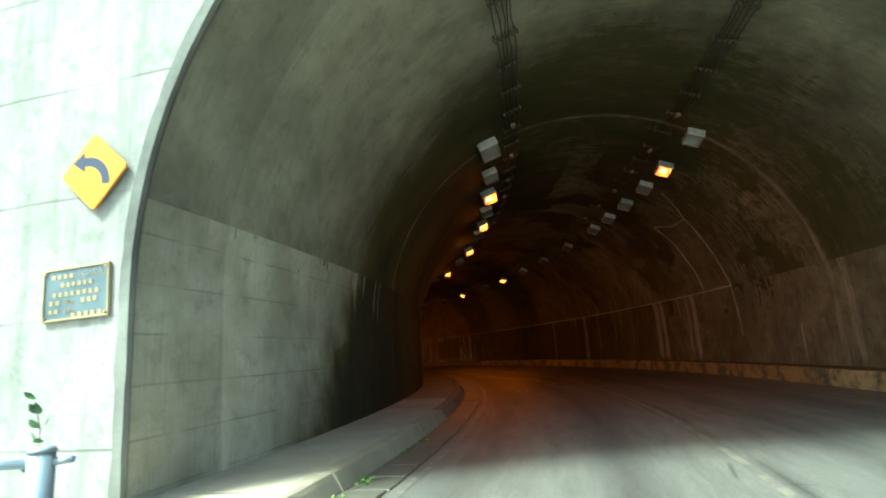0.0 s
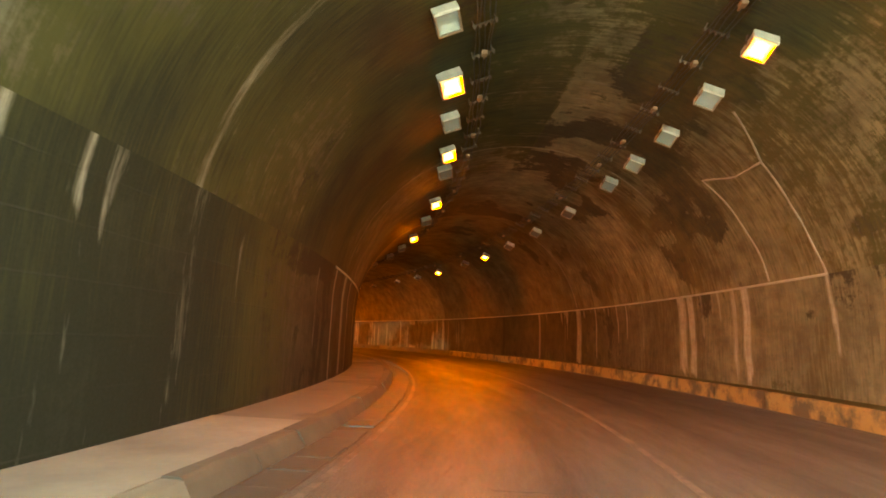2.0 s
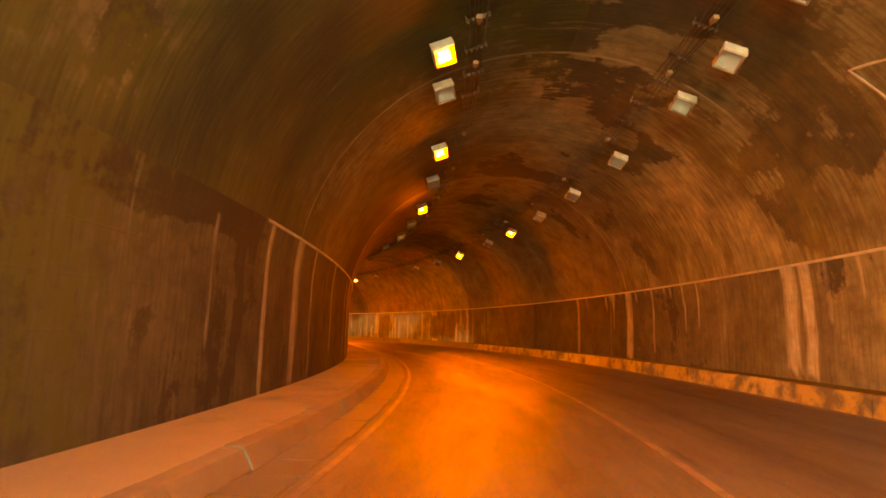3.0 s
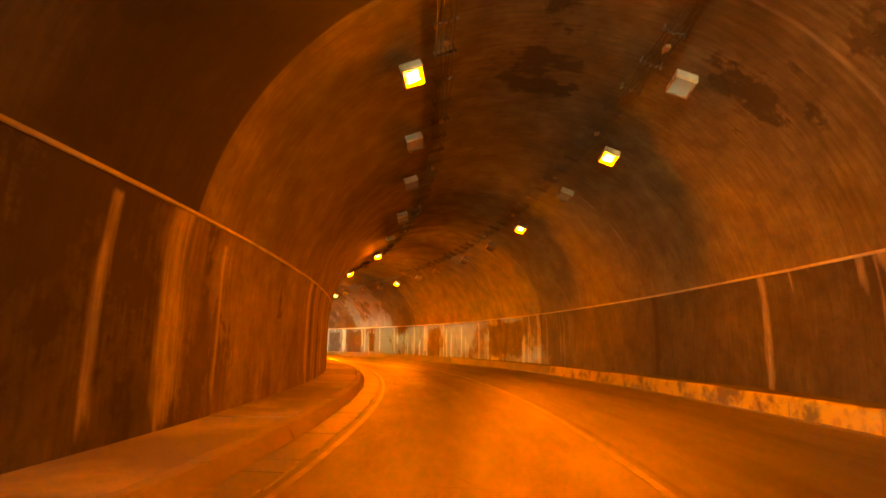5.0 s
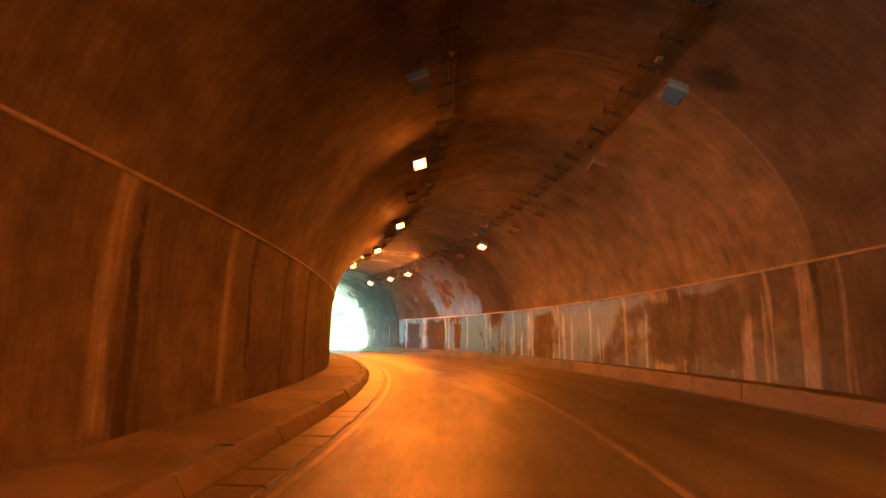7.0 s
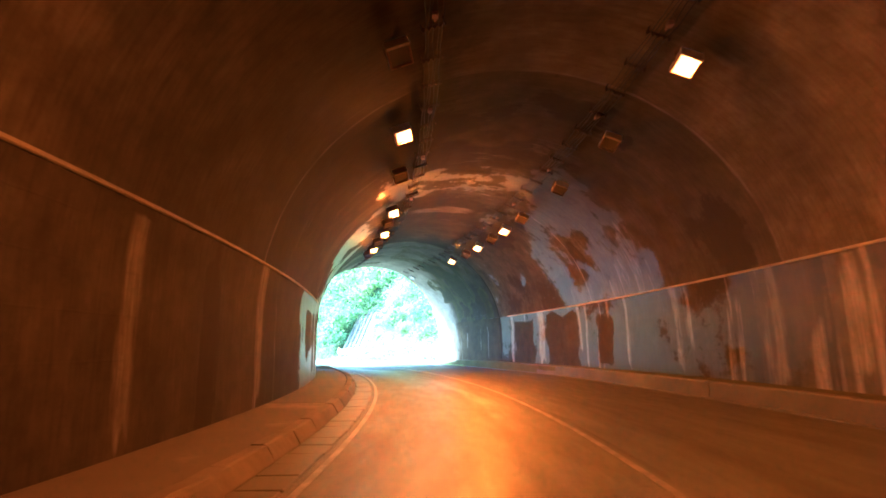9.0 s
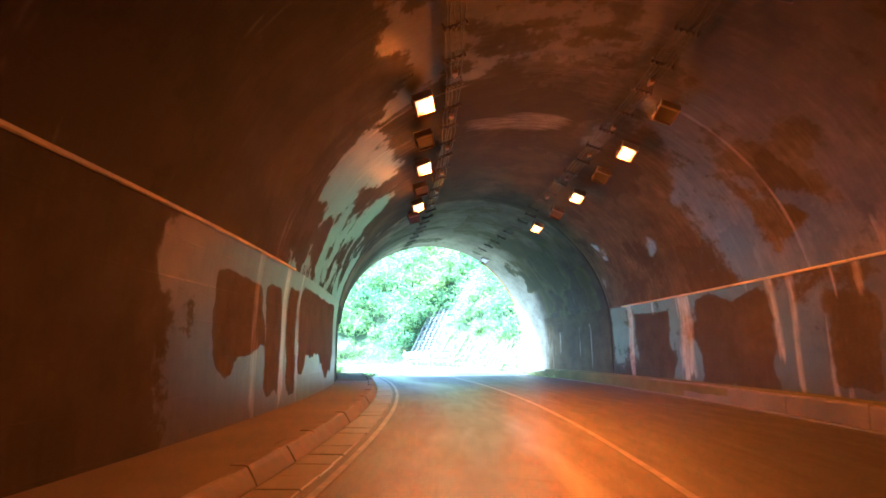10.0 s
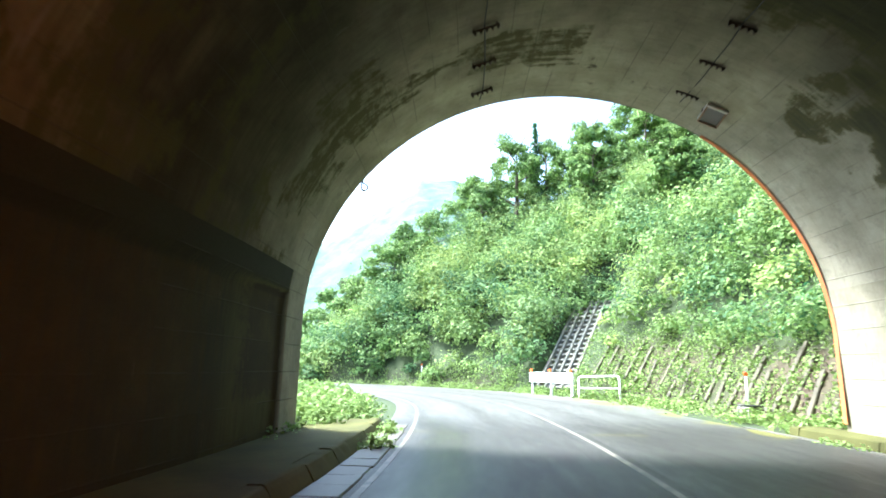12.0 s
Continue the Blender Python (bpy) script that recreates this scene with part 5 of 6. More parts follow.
def build_ground():
    a = np.concatenate([np.arange(0.1, 46, 0.4), np.geomspace(47, 1500, 60)])
    b = np.concatenate([-np.geomspace(1500, 31, 60), np.arange(-30, 45, 0.4), np.geomspace(46, 1500, 60)])

    def place(A2, B2):
        x, y = local(A2, B2)
        return x, y, ground_z(x, y)

    def bare(A2, B2):
        x, y = local(A2, B2)
        s, u = nearest(x, y)
        rise = u - road_edge(s)
        k = step(0.6, 1.2, rise) * (1 - step(2.6, 3.6, rise)) * (1 - step(15, 17, A2)) + 0.5 * step(0.3, 0.8, rise) * (1 - step(1.2, 2.0, rise)) * step(20, 24, A2)
        return k, k, k, 1 + 0 * k

    g = sheet("ground", a, b, place, GROUND, flip=False, stain=bare)
    tagged(g, "green hillside and verge beyond the tunnel", "ground", kind="structure")

    # far wooded mountain across the valley: bearing (degrees right of the mouth's axis) and distance
    def mount(T2, D2):
        x = EYE_A + D2 * np.sin(np.radians(T2) - E_YAW)
        y = EYE_B + D2 * np.cos(np.radians(T2) - E_YAW)
        peak = np.interp(T2, [-70, -40, -22, -14, -9, -4, 0, 4, 9, 14, 60], [60, 90, 110, 128, 160, 196, 202, 190, 172, 150, 140])
        k = step(200, 520, D2) * (1 - 0.25 * step(540, 800, D2))
        ridge = fbm(x * 0.014, y * 0.014, 31, 5) - 0.5
        return x, y, -20 + peak * k * (1 + 0.12 * ridge) + 16 * ridge * k + 3 * fbm(x * 0.12, y * 0.12, 33, 3)

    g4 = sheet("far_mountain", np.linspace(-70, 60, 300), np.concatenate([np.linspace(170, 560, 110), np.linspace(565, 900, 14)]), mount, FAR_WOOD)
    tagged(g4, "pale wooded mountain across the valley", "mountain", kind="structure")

    # ground before the near mouth, and the hill over the tunnel
    def flat(S2, U2):
        x, y = at(np.maximum(S2, -39), U2)
        y = y + np.minimum(S2 + 39, 0)
        d = np.clip(np.abs(U2) - 7, 0, None)
        return x, y, -0.03 + 0.05 * d * (d < 20) + (d >= 20) * 1.0

    g2 = sheet("ground", np.concatenate([-np.geomspace(600, 41, 24), np.arange(-40, S_IN + 0.3, 2.0), [S_IN + 0.5]]), np.concatenate([-np.geomspace(300, 13, 20), np.arange(-12, 12.1, 1.0), np.geomspace(13, 300, 20)]), flat, GROUND)
    g2.data.materials[0] = BOUNCE_GROUND
    tagged(g2, "flat unseen pale ground before the near tunnel mouth", "ground", kind="structure")

    def cover(S2, U2):
        x, y = at(S2, U2)
        bumps = 3 * fbm(x * 0.06, y * 0.06, 41, 4) * step(5, 12, S2) * (1 - step(92, 99, S2))
        z = 9.6 + 0.55 * np.clip(U2, 0, 60) - 0.35 * np.clip(-U2 - 9, 0, 30) + bumps
        side = step(8.5, 15, -U2)
        low = np.where(U2 < 0, -2.0, 9.6 + 0.5 * U2)
        z = z + (low - z) * side * step(80, 99, S2)
        edge = step(15.5, 22, np.abs(U2)) * (1 - step(6, 24, S2))
        return x, y, z + (0.9 - z) * edge

    g3 = sheet("hill_over_tunnel", np.append(np.arange(S_IN + 0.5, S_OUT - 0.6, 1.5), S_OUT - 0.55), np.concatenate([np.linspace(-69, -40, 14), np.linspace(-38, 40, 53), np.geomspace(42, 400, 24)]), cover, GROUND)
    tagged(g3, "wooded hill over the tunnel", "hill", kind="structure")


build_ground()


# ---------------------------------------------------------------- leaves
def leaf_material(name, dark, light, through_=0.35):
    m, n, l, b = material(name)
    g = n.new("ShaderNodeNewGeometry").outputs["Random Per Island"]
    a = n.new("ShaderNodeAttribute")
    a.attribute_name = "tint"
    sep = n.new("ShaderNodeSeparateColor")
    l.new(a.outputs["Color"], sep.inputs[0])
    c = blend(n, l, g, dark, light)
    c = blend(n, l, sep.outputs[0], c, (0.36, 0.43, 0.12))
    c = blend(n, l, sep.outputs[1], c, (0.05, 0.135, 0.07))
    l.new(c, b.inputs["Base Color"])
    b.inputs["Roughness"].default_value = 0.7
    b.inputs["Specular IOR Level"].default_value = 0.22
    t = n.new("ShaderNodeBsdfTranslucent")
    l.new(c, t.inputs["Color"])
    mix = n.new("ShaderNodeMixShader")
    mix.inputs[0].default_value = through_
    l.new(b.outputs[0], mix.inputs[1])
    l.new(t.outputs[0], mix.inputs[2])
    l.new(mix.outputs[0], n["Material Output"].inputs[0])
    return m


LEAF = leaf_material("leaves", (0.050, 0.105, 0.028), (0.27, 0.41, 0.13), 0.3)
BARK = simple("bark", (0.11, 0.085, 0.06), 0.9, grain=6, vary=0.35, relief=0.01)


def leaf_mesh(name, centres, size, rng, tint=None, up=0.35, out=None, shape=0.55):
    """Leaves as bent diamonds at the centres; size: length of each."""
    n = len(centres)
    nrm = rng.normal(size=(n, 3))
    if out is not None:
        nrm = nrm * 0.5 + out
    nrm[:, 2] += up
    nrm /= np.linalg.norm(nrm, axis=1)[:, None]
    t = np.cross(nrm, rng.normal(size=(n, 3)))
    t /= np.linalg.norm(t, axis=1)[:, None]
    w = np.cross(nrm, t)
    L = size[:, None]
    drop = nrm * L * 0.12
    v = np.stack([centres - t * L * 0.5, centres + w * L * 0.5 * shape - t * L * 0.05, centres + t * L * 0.5 - drop, centres - w * L * 0.5 * shape - t * L * 0.05], 1).reshape(-1, 3)
    me = bpy.data.meshes.new(name)
    me.vertices.add(4 * n)
    me.vertices.foreach_set("co", v.ravel())
    me.loops.add(4 * n)
    me.loops.foreach_set("vertex_index", np.arange(4 * n))
    me.polygons.add(n)
    me.polygons.foreach_set("loop_start", np.arange(0, 4 * n, 4))
    me.polygons.foreach_set("loop_total", np.full(n, 4))
    me.update()
    if tint is not None:
        a = me.color_attributes.new("tint", "FLOAT_COLOR", "POINT")
        col = np.zeros((n, 4))
        col[:, :2] = tint
        col[:, 3] = 1
        a.data.foreach_set("color", np.repeat(col, 4, 0).ravel())
    me.materials.append(LEAF)
    return me


def clump_points(rng, centre, radius, count, flat=0.8):
    """Points near the skin of a lumpy clump, with their outward directions."""
    d = rng.normal(size=(count, 3))
    d /= np.linalg.norm(d, axis=1)[:, None]
    d[:, 2] = np.where(d[:, 2] < -0.3, -d[:, 2], d[:, 2])
    lump = 0.75 + 0.25 * np.sin(d[:, 0] * 5 + centre[0]) * np.cos(d[:, 1] * 5 + centre[1]) + 0.12 * np.sin(d[:, 2] * 9 + centre[0] * 2)
    r = radius * lump * (1 - 0.45 * rng.random(count) ** 2)
    p = d * r[:, None]
    p[:, 2] *= flat
    return p + np.array(centre), d


def build_bushes():
    rng = np.random.default_rng(5)
    pts, outs, sizes, tints = [], [], [], []
    made = 0
    while made < 2150:
        a = rng.uniform(0.5, 66)
        b = rng.uniform(-26, 44)
        x, y = local(a, b)
        X, Y = np.array([x]), np.array([y])
        s, u = nearest(X, Y)
        rise = float(u[0] - road_edge(s)[0])
        if rise < (0.9 if a > 15 else 1.6) or rise > 34 or (rise > 16 and rng.random() < 0.4):
            continue
        bed = (Vector((x, y, 0)) - GRID_BASE).dot(GRID_WIDE), (Vector((x, y, 0)) - GRID_BASE).dot(GRID_BACK)
        if -0.5 < bed[0] < 3.2 and -2.5 < bed[1] < 3.3:           # the concrete grid stays bare
            continue
        if a < 14 and rise < 2.7 and rng.random() < 0.85:         # ribbed slope foot
            continue
        z = float(ground_z(X, Y)[0])
        r = (0.65 + 1.25 * rng.random() ** 2) * (1 + 0.018 * a) * (0.65 if rise < 2.5 else 1)
        if rng.random() < 0.12 and rise > 5:
            r *= 1.5
        if 3.2 <= bed[0] < 5.2 and -2.5 < bed[1] < 3.9:
            r = 0.55
        n = int(150 * r ** 1.6)
        p, d = clump_points(rng, (x, y, z + r * 0.45), r, n, 0.9)
        # a few shoots stand clear of the clump
        shoot = rng.random(n) < 0.08
        p[shoot] += d[shoot] * rng.uniform(0.1, 0.5, (int(shoot.sum()), 1)) * r
        pts.append(p)
        outs.append(d)
        sizes.append(rng.uniform(0.11, 0.25, n) * (0.85 + 0.012 * a) * rng.uniform(0.75, 1.35))
        warm = np.clip(0.85 * rng.random() ** 1.4 + 0.5 * (fbm(X * 0.1, Y * 0.1, 3, 2)[0] - 0.4), 0, 0.9)
        tints.append(np.tile([warm, 0.85 * rng.random() ** 2.0], (n, 1)) * rng.uniform(0.5, 1.25, (n, 1)))
        made += 1
    # low shrubs hang over the head of the slope grid
    for w_, k_, r in ((0.2, 4.3, 1.0), (1.3, 4.5, 1.1), (2.4, 4.2, 1.0), (0.7, 5.2, 1.4), (2.0, 5.4, 1.4)):
        q = GRID_BASE + GRID_WIDE * w_ + GRID_BACK * k_
        n = int(200 * r ** 1.6)
        p, d = clump_points(rng, (q.x, q.y, 0.7 + 1.03 * k_ + 0.3), r, n, 0.9)
        pts.append(p)
        outs.append(d)
        sizes.append(rng.uniform(0.11, 0.22, n))
        tints.append(np.tile([0.1, 0.5], (n, 1)))
    me = leaf_mesh("hillside_bushes", np.concatenate(pts), np.concatenate(sizes), rng, np.clip(np.concatenate(tints), 0, 1), out=np.concatenate(outs))
    tagged(new("hillside_bushes", me), "dense green and yellow-green bushes covering the hillside", "bushes", kind="stuff")


build_bushes()


def tree(a, b, height, spread, seed, dark=0.4, label="leafy green tree on the hillside"):
    rng = np.random.default_rng(seed)
    x, y = local(a, b)
    z = float(ground_z(np.array([x]), np.array([y]))[0])
    ob = tagged(new("tree"), label, "tree", "trees on the hill")
    ob.location = (x, y, z)
    bm = bmesh.new()
    top = Vector((rng.uniform(-0.4, 0.4), rng.uniform(-0.4, 0.4), height * 0.75))
    mid = top * 0.5 + Vector((rng.uniform(-0.2, 0.2), rng.uniform(-0.2, 0.2), 0))
    tube(bm, (0, 0, -0.4), mid, height * 0.022, 7, height * 0.016)
    tube(bm, mid, top, height * 0.016, 7, height * 0.006)
    pts, outs = [], []
    for k in range(9):
        f = 0.3 + 0.6 * k / 8
        ang = k * 2.4 + rng.uniform(-0.4, 0.4)
        reach = spread * (1.05 - 0.75 * abs(f - 0.5)) * rng.uniform(0.45, 0.8)
        st = mid * (f / 0.5) if f < 0.5 else mid.lerp(top, min((f - 0.37) / 0.38, 1))
        tip = st + Vector((math.cos(ang) * reach, math.sin(ang) * reach, height * rng.uniform(0.04, 0.14)))
        tube(bm, st, tip, height * 0.007, 5, height * 0.002)
    for k in range(38):
        d = rng.normal(size=3)
        d /= np.linalg.norm(d)
        q = rng.uniform(0.45, 0.85)
        wide = spread * (1 - 0.35 * max(d[2], 0))
        c = np.array([d[0] * wide * q, d[1] * wide * q, height * (0.58 + 0.36 * d[2] * q)])
        p, o = clump_points(rng, c, spread * rng.uniform(0.2, 0.36), 230, 0.75)
        pts.append(p)
        outs.append(o)
    part("trunk", bm, BARK, ob, smooth=True)
    n = sum(len(p) for p in pts)
    tint = np.clip(np.stack([rng.random(n) * 0.3 * (1 - dark), np.full(n, 0.6 * dark) * rng.uniform(0.3, 1.2, n)], 1), 0, 1)
    crown = new("crown", leaf_mesh("crown", np.concatenate(pts), rng.uniform(0.19, 0.36, n), rng, tint, out=np.concatenate(outs)))
    crown.parent = ob
    return ob


for a_, b_, h_, w_, seed_, dark_ in [(41, 3.6, 9.5, 3.2, 1, 0.5), (43, 7.5, 9.0, 3.0, 2, 0.6), (38, 11, 9.5, 3.4, 3, 0.55), (40, 15.5, 9.0, 3.5, 4, 0.4), (36, 19, 8.5, 3.4, 5, 0.35), (44, -4.8, 7.0, 3.4, 6, 0.6),
                                     (42, -8.5, 6.0, 2.8, 7, 0.4), (40, 0.0, 7.0, 2.6, 8, 0.3), (45, -12.5, 5.5, 2.6, 9, 0.35), (33, 9.5, 7.0, 2.6, 10, 0.5), (28, 22, 8.0, 3.2, 11, 0.2), (24, 12.5, 5.5, 2.2, 12, 0.55), (47, -17, 5.0, 2.6, 13, 0.5), (46, 0.5, 8.5, 3.2, 14, 0.45), (48, -7, 7.0, 3.0, 15, 0.5), (46, 11, 9.5, 3.6, 16, 0.35), (50, -14, 6.5, 3.0, 17, 0.4), (34, 14.5, 7.5, 3.0, 18, 0.3), (30, 17.5, 7.0, 3.0, 19, 0.15), (48, 5, 9.0, 3.2, 20, 0.5)]:
    tree(a_, b_, h_ * (1.42 if b_ < 5 else 1.25 if b_ < 8 else 1.1), w_ * (1.3 if b_ < 8 else 1.15), seed_, 0.25 * dark_)


def spruce(a, b, height, seed):
    rng = np.random.default_rng(seed)
    x, y = local(a, b)
    ob = tagged(new("conifer"), "slender dark conifer standing on the hill crest", "tree", "trees on the hill")
    ob.location = (x, y, float(ground_z(np.array([x]), np.array([y]))[0]))
    bm = bmesh.new()
    tube(bm, (0, 0, -0.4), (0, 0, height), height * 0.014, 7, 0.01)
    pts, outs = [], []
    for k in range(60):
        f = 0.3 + 0.69 * k / 59
        ang, reach = k * 2.4, height * 0.2 * (1.02 - f) * rng.uniform(0.7, 1.2)
        d = Vector((math.cos(ang), math.sin(ang), -0.12))
        st = Vector((0, 0, height * f))
        tube(bm, st, st + d * reach, 0.016, 4, 0.004)
        n = int(26 + 40 * (1 - f))
        t = rng.random(n) * reach
        p = np.array(st)[None] + np.array(d)[None] * t[:, None] + rng.normal(size=(n, 3)) * 0.08
        pts.append(p)
        outs.append(np.tile([d.x * 0.4, d.y * 0.4, 0.6], (n, 1)))
    part("trunk", bm, BARK, ob)
    n = sum(len(p) for p in pts)
    crown = new("crown", leaf_mesh("crown", np.concatenate(pts), rng.uniform(0.25, 0.5, n), rng, np.tile([0.0, 0.7], (n, 1)), out=np.concatenate(outs), shape=0.35))
    crown.parent = ob


spruce(43, 6.2, 13.0, 71)


# ---------------------------------------------------------------- far mouth: slope grid, ribs, rail, posts
CRIB = simple("crib_concrete", (0.24, 0.225, 0.19), 0.85, grain=5, vary=0.4, relief=0.008)
WHITE = simple("white_paint", (0.78, 0.78, 0.76), 0.45, grain=10, vary=0.08, relief=0.0)
ORANGE = simple("orange_reflector", (0.85, 0.16, 0.03), 0.3, grain=10, vary=0.1, relief=0.0)
CRIB_BED = simple("mossy_bed", (0.17, 0.155, 0.085), 0.9, grain=3, vary=0.5, relief=0.01)
MOSSY = simple("mossy_concrete", (0.11, 0.095, 0.065), 0.9, grain=5, vary=0.5, relief=0.01)
DARKBOX = simple("dark_inlet", (0.06, 0.06, 0.055), 0.7, grain=6, relief=0.002)


def slope_grid():
    """Concrete grid that holds the cut slope: long beams with rungs between, on a stepped block flank."""
    grid = tagged(new("slope_grid"), "weathered concrete grid frame lying on the cut slope", "retaining grid")
    w = 2.55
    up = (GRID_BACK * 4.35 + Vector((0, 0, 4.48))).normalized()
    nrm = GRID_WIDE.cross(up).normalized()
    if nrm.z < 0:
        nrm = -nrm
    wide = up.cross(nrm)
    start = GRID_BASE + Vector((0, 0, 0.7))
    if wide.dot(GRID_WIDE) < 0:
        start = start + GRID_WIDE * w
    m = Matrix((wide, up, nrm)).transposed().to_4x4()
    grid.matrix_world = Matrix.Translation(start - up * 0.8) @ m
    n_beam, length = 6, 7.4
    for i in range(n_beam):
        bm = bmesh.new()
        box(bm, w * i / (n_beam - 1), length / 2, 0.05 + 0.01 * math.sin(i * 2.3), 0.16, length, 0.24, 0.02)
        part("beam", bm, CRIB, grid)
    rung = None
    for i in range(n_beam - 1):
        for k in range(18):
            if rung is None:
                bm = bmesh.new()
                box(bm, 0, 0, 0, w / (n_beam - 1) - 0.16, 0.16, 0.18, 0.015)
                rung = part("rung", bm, CRIB, grid)
                o = rung
            else:
                o = rung.copy()
                scene.collection.objects.link(o)
            o.location = (w * (i + 0.5) / (n_beam - 1), 0.2 + k * 0.41, 0.0 + 0.012 * math.sin(i * 3 + k * 1.7))
    bm = bmesh.new()
    box(bm, w / 2, length / 2, -0.24, w + 0.1, length, 0.34)
    part("bed", bm, CRIB_BED, grid, "mossy concrete between the beams")
    # pale block flanks beside the outer beams
    flank = None
    for i in (-1, 1):
        for k in range(14):
            if flank is None:
                bm = bmesh.new()
                box(bm, 0, 0, 0, 0.22, 0.5, 0.34, 0.02)
                flank = part("flank_block", bm, KERB_TOP, grid)
                o = flank
            else:
                o = flank.copy()
                scene.collection.objects.link(o)
            o.location = (w / 2 + i * (w / 2 + 0.22), 0.3 + k * 0.52, -0.16)
    return grid


slope_grid()


def slope_ribs():
    """Short concrete ribs running up the slope foot beside the mouth."""
    first = None
    for k in range(20):
        a = 1.2 + k * 0.66
        s_ = S_OUT + a
        base_u = float(road_edge(np.array([s_]))[0]) + 1.55
        reach = 1.2 + 0.4 * math.sin(k * 2.1)
        p0, p1 = pt(s_, base_u, 0), pt(s_ + 0.35, base_u + reach, 0)
        p0.z = float(ground_z(np.array([p0.x]), np.array([p0.y]))[0]) + 0.02
        p1.z = float(ground_z(np.array([p1.x]), np.array([p1.y]))[0]) + 0.06
        d = p1 - p0
        side = d.cross(Vector((0, 0, 1))).normalized()
        m = Matrix((side, d.normalized(), side.cross(d.normalized()))).transposed().to_4x4()
        bm = bmesh.new()
        box(bm, 0, 0, 0, 0.13, d.length, 0.2, 0.02)
        o = part("slope_rib", bm, MOSSY)
        o.matrix_world = Matrix.Translation((p0 + p1) / 2) @ m
        tagged(o, "mossy concrete rib lying up the slope foot", "slope rib", "ribs on the slope")


slope_ribs()


def pipe_rail():
    rail = tagged(new("pipe_rail"), "white steel pipe guard rail at the roadside", "guard rail")
    P = [Vector((*local(14.6, 3.3), 0.0)), Vector((*local(12.3, 4.45), 0.08))]
    h = 0.95
    for i, p in enumerate(P):
        bm = bmesh.new()
        tube(bm, p - Vector((0, 0, 0.3)), p + Vector((0, 0, h - 0.12)), 0.04, 10)
        part("post", bm, WHITE, rail, smooth=True)
    d = (P[1] - P[0]).normalized()
    bm = bmesh.new()
    tube(bm, P[0] + d * 0.12 + Vector((0, 0, h)), P[1] - d * 0.12 + Vector((0, 0, h)), 0.04, 10)
    for p, e in ((P[0], d), (P[1], -d)):
        for t0, t1 in ((0, 1), (1, 2)):
            q = [p + e * (0.12 * (1 - math.cos(t * math.pi / 4))) + Vector((0, 0, h - 0.12 + 0.12 * math.sin(t * math.pi / 4))) for t in (t0, t1)]
            tube(bm, q[0], q[1], 0.04, 10)
    part("top_rail", bm, WHITE, rail, smooth=True)
    bm = bmesh.new()
    tube(bm, P[0] + Vector((0, 0, 0.45)), P[1] + Vector((0, 0, 0.45)), 0.03, 8)
    part("middle_rail", bm, WHITE, rail, smooth=True)
    # board barrier with round reflectors
    bar = tagged(new("board_barrier"), "white board barrier with orange reflectors below the slope grid", "barrier")
    A, B = Vector((*local(18.2, 1.6), 0.0)), Vector((*local(14.9, 3.1), 0.0))
    d = (B - A).normalized()
    n = Vector((-d.y, d.x, 0))
    m = Matrix((d, n, Vector((0, 0, 1)))).transposed().to_4x4()
    L = (B - A).length
    bm = bmesh.new()
    box(bm, L / 2, 0, 0.86, L, 0.06, 0.5, 0.02)
    box(bm, L / 2, -0.02, 0.86, L, 0.06, 0.05)
    part("board", bm, WHITE, bar)
    for i in range(3):
        bm = bmesh.new()
        box(bm, 0.15 + (L - 0.3) * i / 2, 0.07, 0.42, 0.12, 0.08, 1.2, 0.01)
        post = part("post", bm, WHITE, bar)
        bm = bmesh.new()
        tube(bm, (0.15 + (L - 0.3) * i / 2, -0.03, 1.2), (0.15 + (L - 0.3) * i / 2, 0.03, 1.2), 0.09, 14)
        part("reflector", bm, ORANGE, post, "round orange reflector")
    bar.matrix_world = Matrix.Translation(A) @ m


pipe_rail()


def delineator(a, b, h=1.05, foot=None):
    x, y = local(a, b)
    z = float(ground_z(np.array([x]), np.array([y]))[0]) if foot is None else foot
    ob = tagged(new("delineator_post"), "white roadside post with a round red reflector on top", "post", "roadside posts")
    bm = bmesh.new()
    tube(bm, (0, 0, -0.2), (0, 0, h - 0.16), 0.035, 10)
    pole = part("pole", bm, WHITE, ob, smooth=True)
    bm = bmesh.new()
    f = Vector((math.sin(E_YAW), -math.cos(E_YAW), 0))
    tube(bm, Vector((0, 0, h - 0.08)) - f * 0.02, Vector((0, 0, h - 0.08)) + f * 0.02, 0.055, 14)
    part("reflector", bm, ORANGE, pole, "round red reflector")
    ob.location = (x, y, z)


delineator(5.2, 5.9, 1.03, 0.26)
delineator(28.4, -4.6)


def drain_inlet():
    x, y = local(4.62, 5.76)
    ob = tagged(new("drain_box"), "small dark concrete drain box in the weeds", "drain box")
    bm = bmesh.new()
    for cx, cy, sx, sy in ((-0.3, 0, 0.08, 0.6), (0.3, 0, 0.08, 0.6), (0, 0.28, 0.52, 0.06)):
        box(bm, cx, cy, 0.12, sx, sy, 0.44, 0.01)
    part("walls", bm, CRIB, ob)
    bm = bmesh.new()
    box(bm, 0, 0, 0.0, 0.52, 0.5, 0.1)
    part("inside", bm, DARKBOX, ob)
    bm = bmesh.new()
    box(bm, 0, 0.2, 0.36, 0.66, 0.2, 0.05, 0.01)
    part("lid", bm, DARKBOX, ob)
    ob.matrix_world = Matrix.Translation((x, y, 0.0)) @ Matrix.Rotation(E_YAW, 4, "Z")


drain_inlet()


